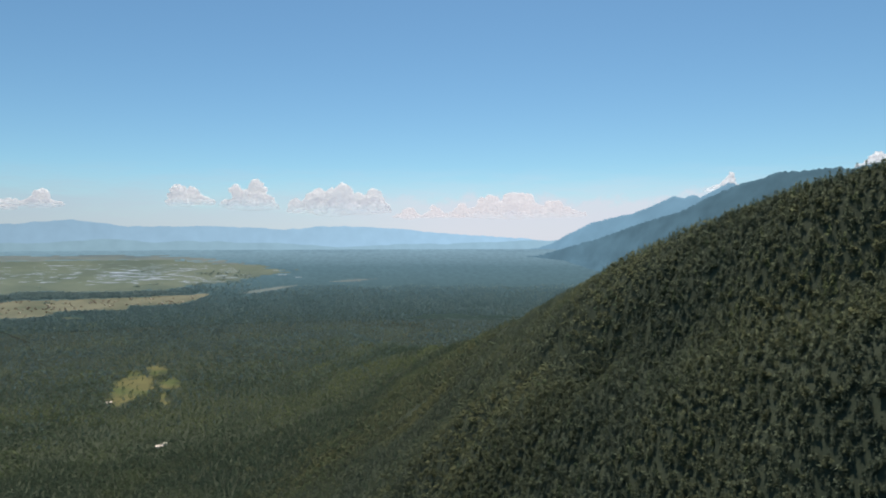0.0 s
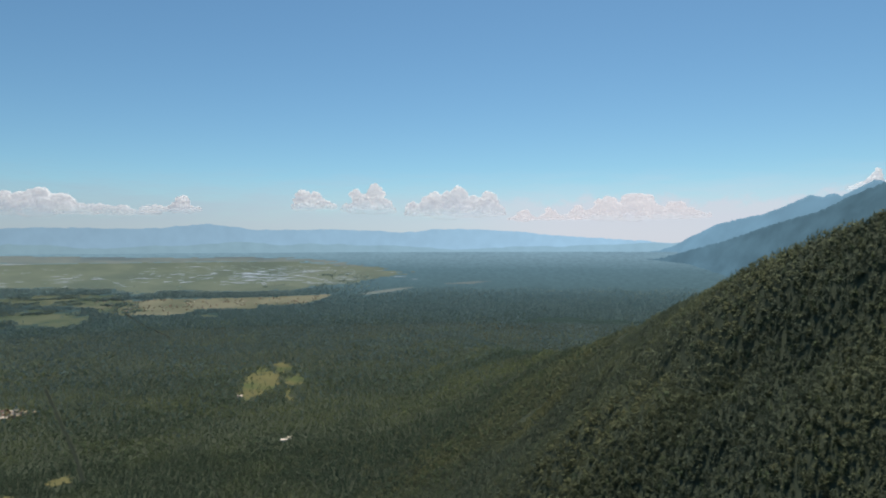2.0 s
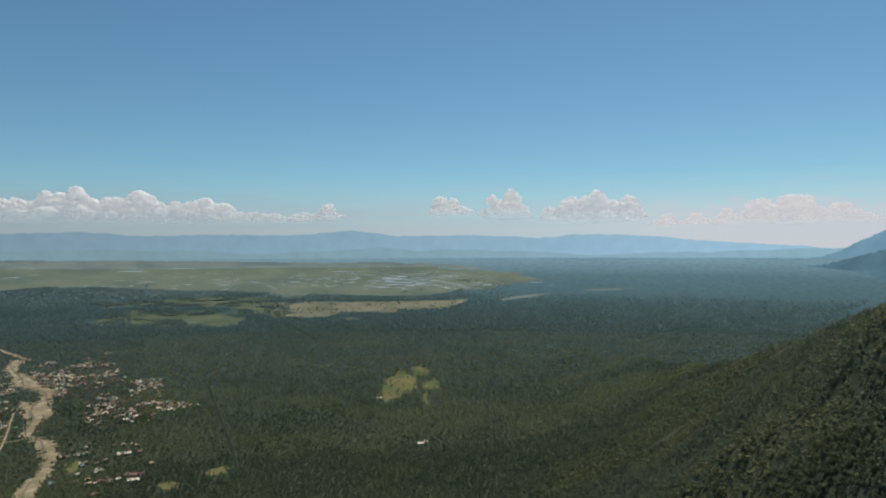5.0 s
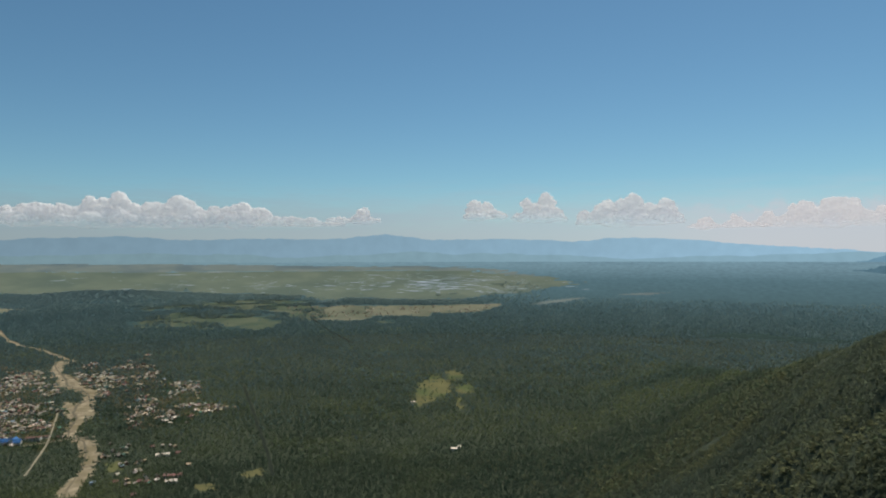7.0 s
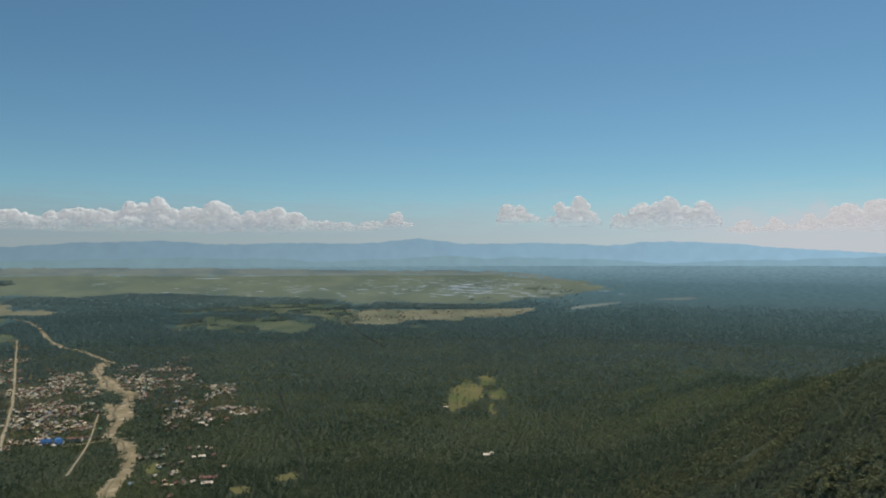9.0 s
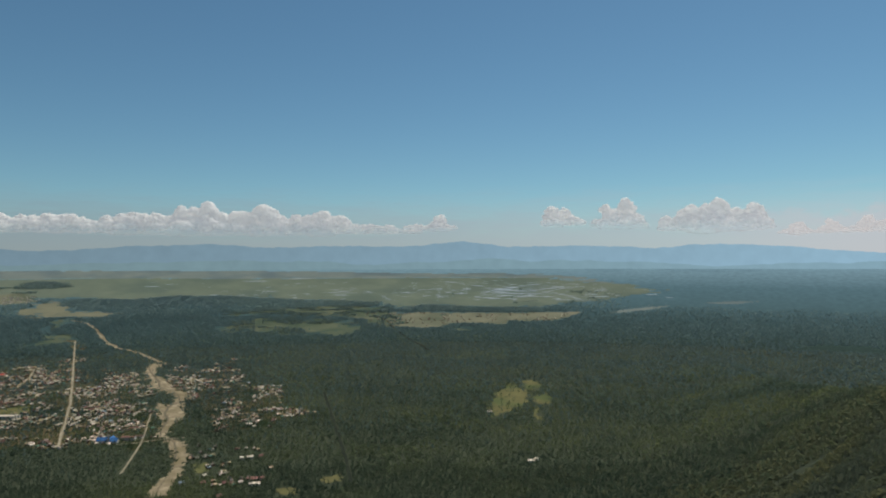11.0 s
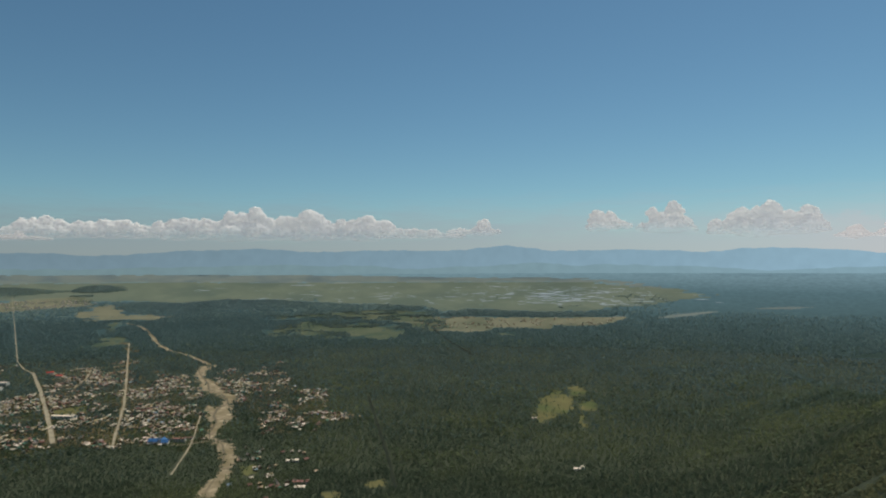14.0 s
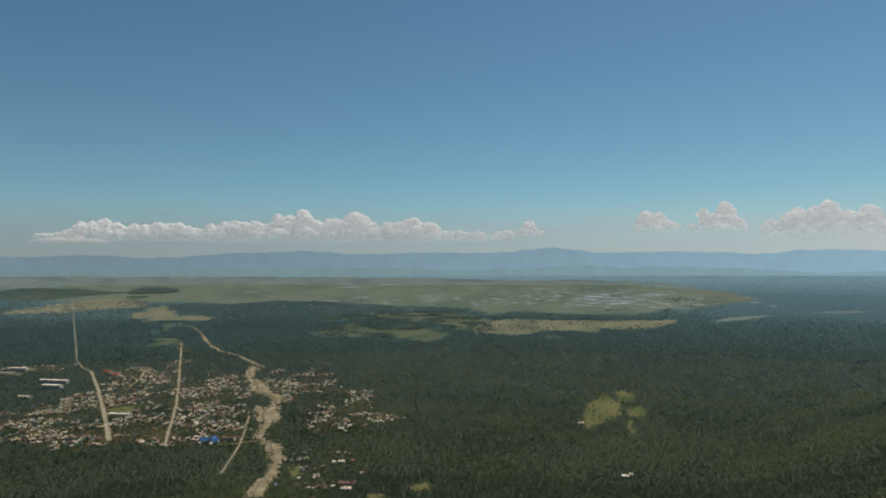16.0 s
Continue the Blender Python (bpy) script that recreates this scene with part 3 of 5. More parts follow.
region("meadow_clearing", CLEARING, MEADOW, "dry yellow-green meadow in a forest clearing", "meadow", 0.009, 0.05, size=2.5)
region("meadow_clearing", CLEARING_EAST, MEADOW, "smaller yellow-green meadow beside the forest clearing", "meadow", 0.009, 0.05, size=2.5)
region("meadow_clearing", CLEARING_LOW, MEADOW, "small sunlit meadow at the edge of a clearing", "meadow", 0.009, 0.05, size=2.5)
region("meadow_clearing", CLEARING_SOUTH, MEADOW, "narrow grassy gap among dark trees", "meadow", 0.008, 0.05)
region("field", FIELD_NEAR, HAY, "olive hay field ringed by forest", "field", 0.026, size=4)
region("field", FIELD_STRIP, HAY, "narrow pale field between forest belts", "field", 0.02, size=4)
region("field", FIELD_VILLAGE, FIELD, "tan field with a far hamlet on it", "field", lift=0.3)
region("field", FIELD_WEST, FIELD, "tan field at the river's end of the forest", "field", 0.012)
region("field", FIELD_FARWEST, FIELD, "pale green field with a far hamlet", "field", lift=0.6)
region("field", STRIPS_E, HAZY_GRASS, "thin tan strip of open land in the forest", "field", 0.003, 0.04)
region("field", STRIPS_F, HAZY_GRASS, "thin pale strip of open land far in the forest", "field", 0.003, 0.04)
region("field", FIELD_STREET, HAY, "small pale meadow at the end of a village street", "field", 0.012, 0.05, size=3)
region("field", FIELD_STREET_FAR, HAY, "pale rough grass along the street's far end", "field", 0.008, 0.05, size=3)
region("field", FIELD_STREET_NEAR, YARD, "brown rough ground beside the long street", "field", 0.008, 0.05, size=3)
region("field", FIELD_VILLAGE_LOW, HAY, "thin pale strip of grass before the hamlet field", "field", 0.004, 0.05, size=3)
region("sports_field", PITCH, MEADOW, "yellow-green sports field beside the school", "field", 0.002, 0.04, lift=0.5)
region("garden", GARDEN_SOUTH, MEADOW, "yellow-green hay garden among scattered houses", "meadow", 0.004, 0.05, size=2.5)
region("garden", GARDEN_EDGE, MEADOW, "small sunlit meadow behind a house in the forest", "meadow", 0.004, 0.05, size=2.5)
region("garden", GARDEN_WOOD, MEADOW, "small green glade beside the forest cut", "meadow", 0.004, 0.05, size=2.5)
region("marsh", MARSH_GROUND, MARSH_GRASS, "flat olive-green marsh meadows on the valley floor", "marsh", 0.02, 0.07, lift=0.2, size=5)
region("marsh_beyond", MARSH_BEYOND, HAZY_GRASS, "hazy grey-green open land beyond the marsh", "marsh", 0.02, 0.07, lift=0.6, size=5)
region("village_ground", VILLAGE_MAIN, YARD, "brown and green yards of the village", "yards", 0.01, 0.06, lift=0.2)
region("village_ground", VILLAGE_EAST, YARD, "yards of the village across the river bed", "yards", 0.01, 0.06, lift=0.2)
region("village_ground", VILLAGE_WEST, YARD, "yards of houses at the far forest edge", "yards", 0.01, 0.06, lift=0.2)


def ribbon(name, line, width, mat, label, category, lift=0.5, uneven=0.0, across=4):
    """A road or river bed that follows a line on the map."""
    pts = along(line, 12 if uneven else 25)
    x, y = pts[:, 0], pts[:, 1]
    tx, ty = np.gradient(x), np.gradient(y)
    n = np.hypot(tx, ty)
    nx, ny = -ty / n, tx / n
    w = pts[:, 2] / 2 if pts.shape[1] > 2 else np.full(len(pts), width / 2.0)
    s = np.arange(len(pts)) * 1.0
    left = w * (1 + uneven * value_noise(s, s * 0, 3.0, 2.0))
    right = w * (1 + uneven * value_noise(s, s * 0 + 50, 3.0, 4.0))
    f = np.linspace(-1, 1, across + 1)
    off = np.where(f[None] < 0, f[None] * left[:, None], f[None] * right[:, None])
    px, py, pz = place(x[:, None] + nx[:, None] * off, y[:, None] + ny[:, None] * off)
    verts = np.stack([px, py, pz + lift + 0.25 * (np.abs(f)[None] > 0.9) * bool(uneven)], -1).reshape(-1, 3)
    return tagged(new(name, mesh_from(name, verts, grid_faces(len(pts), across + 1), mat, True)), label, category, kind="structure")


region("river_bed", RIVER_BED, GRAVEL, "broad pale gravel bed of a mountain river", "river bed", 0.004, 0.04, lift=0.7, size=2.0)
rng = np.random.default_rng(9)
braid = []
for (px, py, w), (qx, qy, _) in zip(RIVER, RIVER[1:]):
    n = math.hypot(qx - px, qy - py)
    off = (0.1 + rng.uniform(-0.25, 0.25)) * w / 2
    braid.append((px - (qy - py) / n * off, py + (qx - px) / n * off, w * rng.uniform(0.06, 0.14)))
ribbon("stream_channel", braid, 0, WET_GRAVEL, "shallow stream channel winding through the gravel bed", "stream", 0.95, 0.6, 2)
ribbon("river_bed_upper", RIVER_UPPER, 16, GRAVEL, "narrow pale gravel river bed winding through forest", "river bed", 0.6, 0.95, 4)
ribbon("main_road", MAIN_ROAD, 3.8, DUST, "straight pale road cut through the forest", "road", 0.8)
ribbon("main_street", MAIN_STREET, 8.5, DUST, "wide dusty main street of the village", "road", 0.8, 0.3)
ribbon("long_street", LONG_STREET, 5.5, DUST, "long pale dusty village street", "road", 0.8, 0.45)
ribbon("river_street", RIVER_STREET, 3.2, DUST, "dusty lane along the river bed", "road", 0.9, 0.5)
ribbon("bridge_lane", BRIDGE_LANE, 4, DUST, "village lane crossing the river bed on a low bridge", "road", 1.6, 0.2)
ribbon("side_street", SIDE_STREET, 6, DUST, "narrow curving village lane", "road", 0.8, 0.2)
# both cuts get tree shade as a dark ribbon colour
ribbon("forest_track", FOREST_TRACK, 5, SHADED_CUT, "narrow dark cut through the forest", "road", 0.5, 0.3)
ribbon("power_line_cut", POWER_CUT, 10, SHADED_CUT, "straight dark cut through the far forest", "road", 0.5, 0.2)

# ponds of the marsh: flat uneven sheets of water
rng = np.random.default_rng(4)
ponds = [(25.2, 2.34, 260, 60), (24.4, 2.2, 150, 45), (29.3, 1.75, 260, 60), (45.3, 1.55, 420, 60), (41.9, 1.38, 420, 60), (52.9, 1.85, 150, 50)]
for k in range(300):
    b = rng.normal(24, 4.2) if k < 190 else rng.uniform(17, 54)
    ponds.append((b, float(np.clip(rng.normal(2.35, 0.42), 1.45, 3.2)), rng.uniform(30, 120) * (1.0 if k % 7 else 1.9), rng.uniform(7, 19)))
for b, below, wide, deep in ponds:
    d = EYE / math.tan(radians(below))
    cx, cy, _ = polar(b, d, 0)
    n = 14
    t = np.linspace(0, 2 * np.pi, n, endpoint=False)
    rad = 1 + 0.35 * rng.normal(size=n)
    rad = np.clip(rad, 0.45, 1.5)
    u, v = np.cos(t) * rad * wide / 2, np.sin(t) * rad * deep * 2.0
    c, s = math.cos(radians(b)), math.sin(radians(b))
    px, py, pz = place(np.append(cx + c * u - s * v, cx), np.append(cy + s * u + c * v, cy))
    verts = np.stack([px, py, pz + 0.7], -1)
    faces = [(n, i, (i + 1) % n) for i in range(n)]
    tagged(new("pond", mesh_from("pond", verts, faces, WATER)), "pale shallow pond in the marsh", "pond", "ponds of the marsh", "structure")

# ---- mountains ----


def ridge(name, crest, near_foot, rows, mat, label, seed, rough):
    """A mountain side: crest rows are degrees to the left, distance, degrees above the eye's level; it falls to the plain towards the viewer."""
    c = np.array(crest, float)
    az = np.arange(c[:, 0].min(), c[:, 0].max(), 0.12)
    order = np.argsort(c[:, 0])
    r = np.interp(az, c[order, 0], c[order, 1])
    top = EYE + r * np.tan(np.radians(np.interp(az, c[order, 0], c[order, 2])))
    s = np.linspace(0, 1, rows)[:, None]
    a = np.radians(az)[None]
    rr = r[None] - (1 - s) * near_foot[0] * np.clip((top[None] - 240) / near_foot[1], 0.03, 1)
    foot_d = np.maximum(rr, 1)
    low = np.where(foot_d < NEAR, 0, EYE * (1 - foot_d / NEAR * (1 - (1 - LAST) * (foot_d - NEAR) / SHRINK)))
    z = low[:1] - 16 + (top[None] - low[:1] + 16) * (0.25 * s + 0.75 * s ** 1.7)
    x, y = -np.sin(a) * rr, np.cos(a) * rr
    gully = value_noise(az[None] * 30 + s * 25, s * 60 + az[None] * 8, 14, seed, 4)
    z = z + rough * gully * np.sin(np.pi * np.clip(s, 0, 1)) * np.clip((top[None] - 240) / 150, 0, 1) + 0.12 * rough * value_noise(az[None] * 40 + 0 * s, s * 40, 5, seed + 7, 3) * s
    behind = np.stack([x[-1] * 1.02, y[-1] * 1.02, low[-1] - 20], -1)
    verts = np.concatenate([np.stack([x, y, z], -1).reshape(-1, 3), behind])
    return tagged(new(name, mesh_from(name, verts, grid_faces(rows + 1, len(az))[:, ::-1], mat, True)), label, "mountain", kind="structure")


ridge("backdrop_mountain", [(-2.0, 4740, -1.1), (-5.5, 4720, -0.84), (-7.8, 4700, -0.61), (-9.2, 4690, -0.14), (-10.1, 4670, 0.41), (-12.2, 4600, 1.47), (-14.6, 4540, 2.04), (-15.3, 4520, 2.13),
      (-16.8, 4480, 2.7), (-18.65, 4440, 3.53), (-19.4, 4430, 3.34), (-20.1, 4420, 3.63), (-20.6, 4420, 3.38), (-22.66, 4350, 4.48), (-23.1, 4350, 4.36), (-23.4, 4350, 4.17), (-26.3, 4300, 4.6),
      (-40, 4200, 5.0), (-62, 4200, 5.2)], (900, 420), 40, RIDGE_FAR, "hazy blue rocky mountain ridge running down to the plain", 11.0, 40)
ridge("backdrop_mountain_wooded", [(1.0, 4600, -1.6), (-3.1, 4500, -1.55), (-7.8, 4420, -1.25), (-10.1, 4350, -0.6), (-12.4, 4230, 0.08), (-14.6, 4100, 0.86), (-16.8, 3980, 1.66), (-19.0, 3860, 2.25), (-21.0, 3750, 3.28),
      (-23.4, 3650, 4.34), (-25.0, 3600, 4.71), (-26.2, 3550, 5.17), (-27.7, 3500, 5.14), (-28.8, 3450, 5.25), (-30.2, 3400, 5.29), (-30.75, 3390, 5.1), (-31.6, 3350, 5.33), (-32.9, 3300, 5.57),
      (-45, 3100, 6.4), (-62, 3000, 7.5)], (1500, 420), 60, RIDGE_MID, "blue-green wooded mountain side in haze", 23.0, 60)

# the range across the valley
skyline = [(-12, -0.3), (-7.2, 0.14), (-0.5, 0.63), (4.7, 1.09), (8.3, 1.29), (13, 1.0), (18.7, 1.21), (24.8, 1.15), (28.3, 1.6), (33, 1.25), (37.7, 1.28), (44, 1.13), (48.6, 1.44),
           (53.5, 1.26), (60.3, 0.86), (64.4, 1.09), (70.6, 0.9), (85, 1.1)]
az = np.arange(-12, 84, 0.1)
top = np.interp(az, [p[0] for p in skyline], [p[1] for p in skyline]) + 0.10 * value_noise(az, az * 0, 1.7, 6.0, 5) + 0.05 * value_noise(az, az * 0 + 3, 0.5, 9.0, 3)
layers = np.linspace(0, 1, 26)[:, None]
low = -1.3
folds = value_noise(az[None] + layers * 3, layers * 9 + az[None] * 0.2, 2.2, 8.0, 4)
el = low + (top[None] - low) * np.clip(layers + 0.05 * folds * np.sin(np.pi * layers), 0, 1)
r = 4755 + 90 * layers + 10 * folds
x, y, z = -np.sin(np.radians(az))[None] * r, np.cos(np.radians(az))[None] * r, EYE + r * np.tan(np.radians(el))
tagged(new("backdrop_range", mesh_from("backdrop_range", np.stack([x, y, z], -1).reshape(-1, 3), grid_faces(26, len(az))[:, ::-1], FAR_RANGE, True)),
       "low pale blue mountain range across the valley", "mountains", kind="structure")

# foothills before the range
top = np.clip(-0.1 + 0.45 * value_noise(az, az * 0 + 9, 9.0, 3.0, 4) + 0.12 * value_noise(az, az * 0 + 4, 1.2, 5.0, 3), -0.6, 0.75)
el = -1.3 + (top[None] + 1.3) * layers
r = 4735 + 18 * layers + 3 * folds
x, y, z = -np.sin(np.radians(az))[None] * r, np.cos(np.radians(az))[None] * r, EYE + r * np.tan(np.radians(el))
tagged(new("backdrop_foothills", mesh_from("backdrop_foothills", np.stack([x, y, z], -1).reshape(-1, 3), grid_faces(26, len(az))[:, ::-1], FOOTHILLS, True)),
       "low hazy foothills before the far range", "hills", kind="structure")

# ---- clouds ----


def sky_strip(name, az0, az1, r, z0, z1, mat, label):
    a = np.radians(np.arange(az0, az1 + 0.1, 1.0))[None]
    z = np.linspace(z0, z1, 6)[:, None]
    verts = np.stack([-np.sin(a) * r + 0 * z, np.cos(a) * r + 0 * z, z + 0 * a], -1).reshape(-1, 3)
    return tagged(new(name, mesh_from(name, verts, grid_faces(6, a.size)[:, ::-1], mat, True)), label, "sky", kind="structure")


sky_strip("backdrop_veil", -70, 100, 4912, 200, 1000, VEIL, "glowing sheet of pale haze low over the horizon")
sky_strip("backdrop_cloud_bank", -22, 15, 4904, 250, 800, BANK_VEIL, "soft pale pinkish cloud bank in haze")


def unit_ball(level):
    bm = bmesh.new()
    bmesh.ops.create_icosphere(bm, subdivisions=level, radius=1.0)
    v = np.array([p.co[:] for p in bm.verts])
    f = np.array([[p.index for p in q.verts] for q in bm.faces])
    bm.free()
    return v, f


PUFF = unit_ball(2)


def cloud(b, el, wide, tall, label, seed, profile=None, count=40, r=4860, mat=None, grain=7.0):
    """A heap cloud, its puffs grown together into one skin: bearing, height, width and height of its outline in degrees."""
    g = np.random.default_rng(seed)
    verts, faces, n = [], [], 0
    per = r * math.tan(radians(1))
    v0, f0 = PUFF
    ca, sa = math.cos(radians(b)), math.sin(radians(b))
    for k in range(int(count * 2.4)):
        u = g.uniform(-1, 1)
        edge = profile(u) if profile else (1 - u * u) ** 0.6 * (0.75 + 0.25 * math.sin(5 * u + seed))
        h = tall * max(edge * (0.9 + 0.4 * float(value_noise(u * wide, seed, 0.8, seed))), 0.1)
        v = 1 - g.random() ** 1.6
        size = ((0.10 + 0.22 * g.random() ** 2) * h + 0.05 * tall) * (1.3 - 0.75 * v)
        rr = size * per
        depth = r + g.uniform(-1, 1) * (10 + 0.25 * h * per * (1 - v))
        c = np.array(polar(b - u * wide / 2, depth, EYE + depth * math.tan(radians(el + v * max(h - size, 0.02)))))
        p = v0 * (1 + 0.25 * value_noise(v0[:, 0] * 2 + k * 7.1, v0[:, 1] * 2 + v0[:, 2] * 2.7, 1.0, seed, 2)[:, None])
        p = p * np.array([rr * g.uniform(1.0, 1.7), rr, rr * g.uniform(0.8, 1.0)])
        p[:, 2] = np.maximum(p[:, 2], min(-0.45 * rr, EYE + depth * math.tan(radians(el - 0.05)) - c[2]))
        p = np.stack([p[:, 0] * ca - p[:, 1] * sa, p[:, 0] * sa + p[:, 1] * ca, p[:, 2]], -1)
        verts.append(p + c)
        faces.append(f0 + n)
        n += len(v0)
    for u in np.linspace(-0.92, 0.92, max(7, int(wide * 2.2))):
        h = tall * max(profile(u) if profile else (1 - u * u) ** 0.6 * 0.75, 0.1)
        c = np.array(polar(b - u * wide / 2, r, EYE + r * math.tan(radians(el + 0.3 * h))))
        verts.append(v0 * np.array([0.4 * per, 0.3 * h * per + 8, 0.3 * h * per + 6]) @ np.array([[ca, sa, 0], [-sa, ca, 0], [0, 0, 1]]) + c)
        faces.append(f0 + n)
        n += len(v0)
    ob = new("cloud", mesh_from("cloud", np.concatenate(verts), np.concatenate(faces), mat or CLOUD, True))
    skin = ob.modifiers.new("skin", "REMESH")
    skin.mode, skin.voxel_size, skin.use_smooth_shade = "VOXEL", grain, True
    billow = ob.modifiers.new("billow", "DISPLACE")
    billow.texture, billow.texture_coords, billow.strength, billow.mid_level = BILLOW, "GLOBAL", 20.0, 0.5
    grown = bpy.data.meshes.new_from_object(ob.evaluated_get(bpy.context.evaluated_depsgraph_get()))
    ob.modifiers.clear()
    # loose shreds are left out
    bm = bmesh.new()
    bm.from_mesh(grown)
    seen, shreds = set(), []
    for start in bm.verts:
        if start in seen:
            continue
        seen.add(start)
        island, edge = [start], [start]
        while edge:
            for e in edge.pop().link_edges:
                for w in e.verts:
                    if w not in seen:
                        seen.add(w)
                        island.append(w)
                        edge.append(w)
        if len(island) < 0.5 * len(bm.verts):
            shreds += island
    bmesh.ops.delete(bm, geom=shreds, context="VERTS")
    bm.to_mesh(grown)
    bm.free()
    ob.data = grown
    return tagged(ob, label, "cloud", "clouds over the valley")


BILLOW = bpy.data.textures.new("billow", "CLOUDS")
BILLOW.noise_scale, BILLOW.noise_depth = 19.0, 4
cloud(20.2, 2.95, 3.3, 1.6, "small white heap cloud with a sloping tail", 1, lambda u: 0.95 if -0.75 < u < 0.1 else (0.3 if u < 0 else 0.95 - 0.75 * (u - 0.1)), 60, grain=4.5)
cloud(15.8, 2.75, 3.7, 2.25, "white heap cloud with two rounded tops", 2, lambda u: 0.32 if u < -0.6 else (0.75 + 0.25 * math.sin(7.0 * (u + 0.35)) ** 2 if u < 0.4 else 0.95 - 1.0 * (u - 0.4)), 90, grain=4.5)
cloud(8.6, 2.45, 8.2, 2.5, "broad white heap cloud with several towers", 3, lambda u: (1 - u ** 8) * (0.62 + 0.14 * math.sin(11 * u) + 0.36 * math.exp(-((u + 0.1) / 0.18) ** 2) + 0.16 * math.exp(-((u - 0.4) / 0.22) ** 2)), 200, grain=5.5)
cloud(1.2, 2.0, 6.0, 1.2, "low row of small hazy cloud puffs", 11, lambda u: (1 - u ** 4) * (0.5 + 0.35 * math.sin(8 * u)), 70, mat=HAZY_CLOUD, r=4840)
cloud(-6.0, 2.1, 11.5, 2.5, "wide pale hazy cloud bank over the valley's end", 4, lambda u: (1 - u ** 6) * (0.42 + 0.42 * math.exp(-((u + 0.1) / 0.35) ** 2) + 0.10 * math.sin(13 * u)), 170, mat=HAZY_CLOUD, r=4836)
cloud(50.2, 2.4, 36.0, 2.5, "long bank of grey-white heap clouds", 5, lambda u: (1 - u ** 6) * (0.52 + 0.17 * math.exp(-((u - 0.04) / 0.2) ** 2) + 0.10 * math.exp(-((u - 0.34) / 0.2) ** 2) - 0.05 * max(u, 0) - 0.25 * max(u - 0.5, 0) - 0.10 * max(-u - 0.4, 0) + 0.05 * math.sin(9 * u + 2) + 0.09 * math.sin(23 * u + 1) + 0.13 * (0.05 < u < 0.68) + 0.14 * math.exp(-((u + 0.84) / 0.08) ** 2)), 900, grain=6.0)
cloud(31.2, 2.6, 4.2, 1.9, "ragged cloud tuft at the end of the bank", 6, lambda u: 0.95 if 0.28 < u < 0.52 else 0.26, 60, grain=4.5)
cloud(66.0, 2.0, 5.0, 0.6, "small low grey-white cloud puffs", 7, count=30, grain=4.5)
cloud(-22.0, 3.85, 1.8, 1.5, "small white cloud behind a mountain peak", 8, lambda u: 0.5 + 0.45 * u, 45, r=4700, grain=4.0)
cloud(-33.0, 5.2, 3.6, 1.3, "small white cloud behind the mountain crest", 9, count=40, r=4600, grain=4.0)


# ---- forest ----


def sprays(count, seed, pointed):
    """A loose crown of many small sprays of leaves or needles, one high and about two wide, with an uneven outline and gaps."""
    g = np.random.default_rng(seed)
    verts, faces = [], []
    for k in range(count):
        h = (k + g.random()) / count
        wide = (1.05 * (1 - h) ** 0.9 + 0.10) if pointed else 0.95 * math.sin(math.pi * (0.12 + 0.80 * h)) ** 0.7
        t, reach = g.uniform(0, 2 * math.pi), wide * g.uniform(0.15, 0.8)
        size = (0.5 * wide + 0.16 + 1.6 / count) * g.uniform(0.8, 1.25)
        c = np.array([reach * math.cos(t), reach * math.sin(t), 0.06 + 0.9 * h])
        turn = g.normal(size=(3, 3))
        turn[:, 2] *= 0.30 if pointed else 0.22
        turn /= np.linalg.norm(turn / np.array([1, 1, 0.26]), axis=1)[:, None]
        turn -= turn.mean(0)
        verts += list(c + turn * size)
        faces.append((3 * k, 3 * k + 1, 3 * k + 2))
    return np.array(verts), np.array(faces)


NEAR_SHAPES = [sprays(30, s, True) for s in (1, 2, 3, 4, 5)]
NEAR_ROUND = [sprays(30, s, False) for s in (6, 7, 8)]
MID_SHAPES = [sprays(15, s, True) for s in (9, 10, 11, 12)]
MID_ROUND = [sprays(15, s, False) for s in (13, 14, 15)]
FAR_SHAPES = [sprays(9, s, True) for s in (16, 17, 18)]
WIDE_SHAPES = [sprays(6, s, False) for s in (24, 25, 26)]
DOT_SHAPES = [sprays(5, s, False) for s in (22, 23)]
FAR_ROUND = [sprays(9, s, False) for s in (19, 21)]

OPEN_AREAS = [CLEARING, CLEARING_EAST, CLEARING_LOW, CLEARING_SOUTH, FIELD_NEAR, FIELD_STRIP, FIELD_VILLAGE, FIELD_WEST, FIELD_FARWEST, STRIPS_E, STRIPS_F, MARSH_GROUND, FIELD_STREET, FIELD_STREET_FAR, FIELD_STREET_NEAR, FIELD_VILLAGE_LOW, PITCH, GARDEN_SOUTH, GARDEN_EDGE, GARDEN_WOOD]
VILLAGES = [VILLAGE_MAIN, VILLAGE_EAST, VILLAGE_SOUTH, VILLAGE_WEST]
STREETS = [(MAIN_ROAD, 7), (MAIN_STREET, 7), (LONG_STREET, 5), (RIVER_STREET, 5), (SIDE_STREET, 5), (BRIDGE_LANE, 4), (FOREST_TRACK, 4.0), (POWER_CUT, 6), (RIVER_UPPER, 8)]


def groves(x, y):
    """Over zero where groves stand between the yards."""
    return value_noise(x, y, 75, 31.0, 2) * 0.7 + value_noise(x, y, 26, 37.0, 2) * 0.5


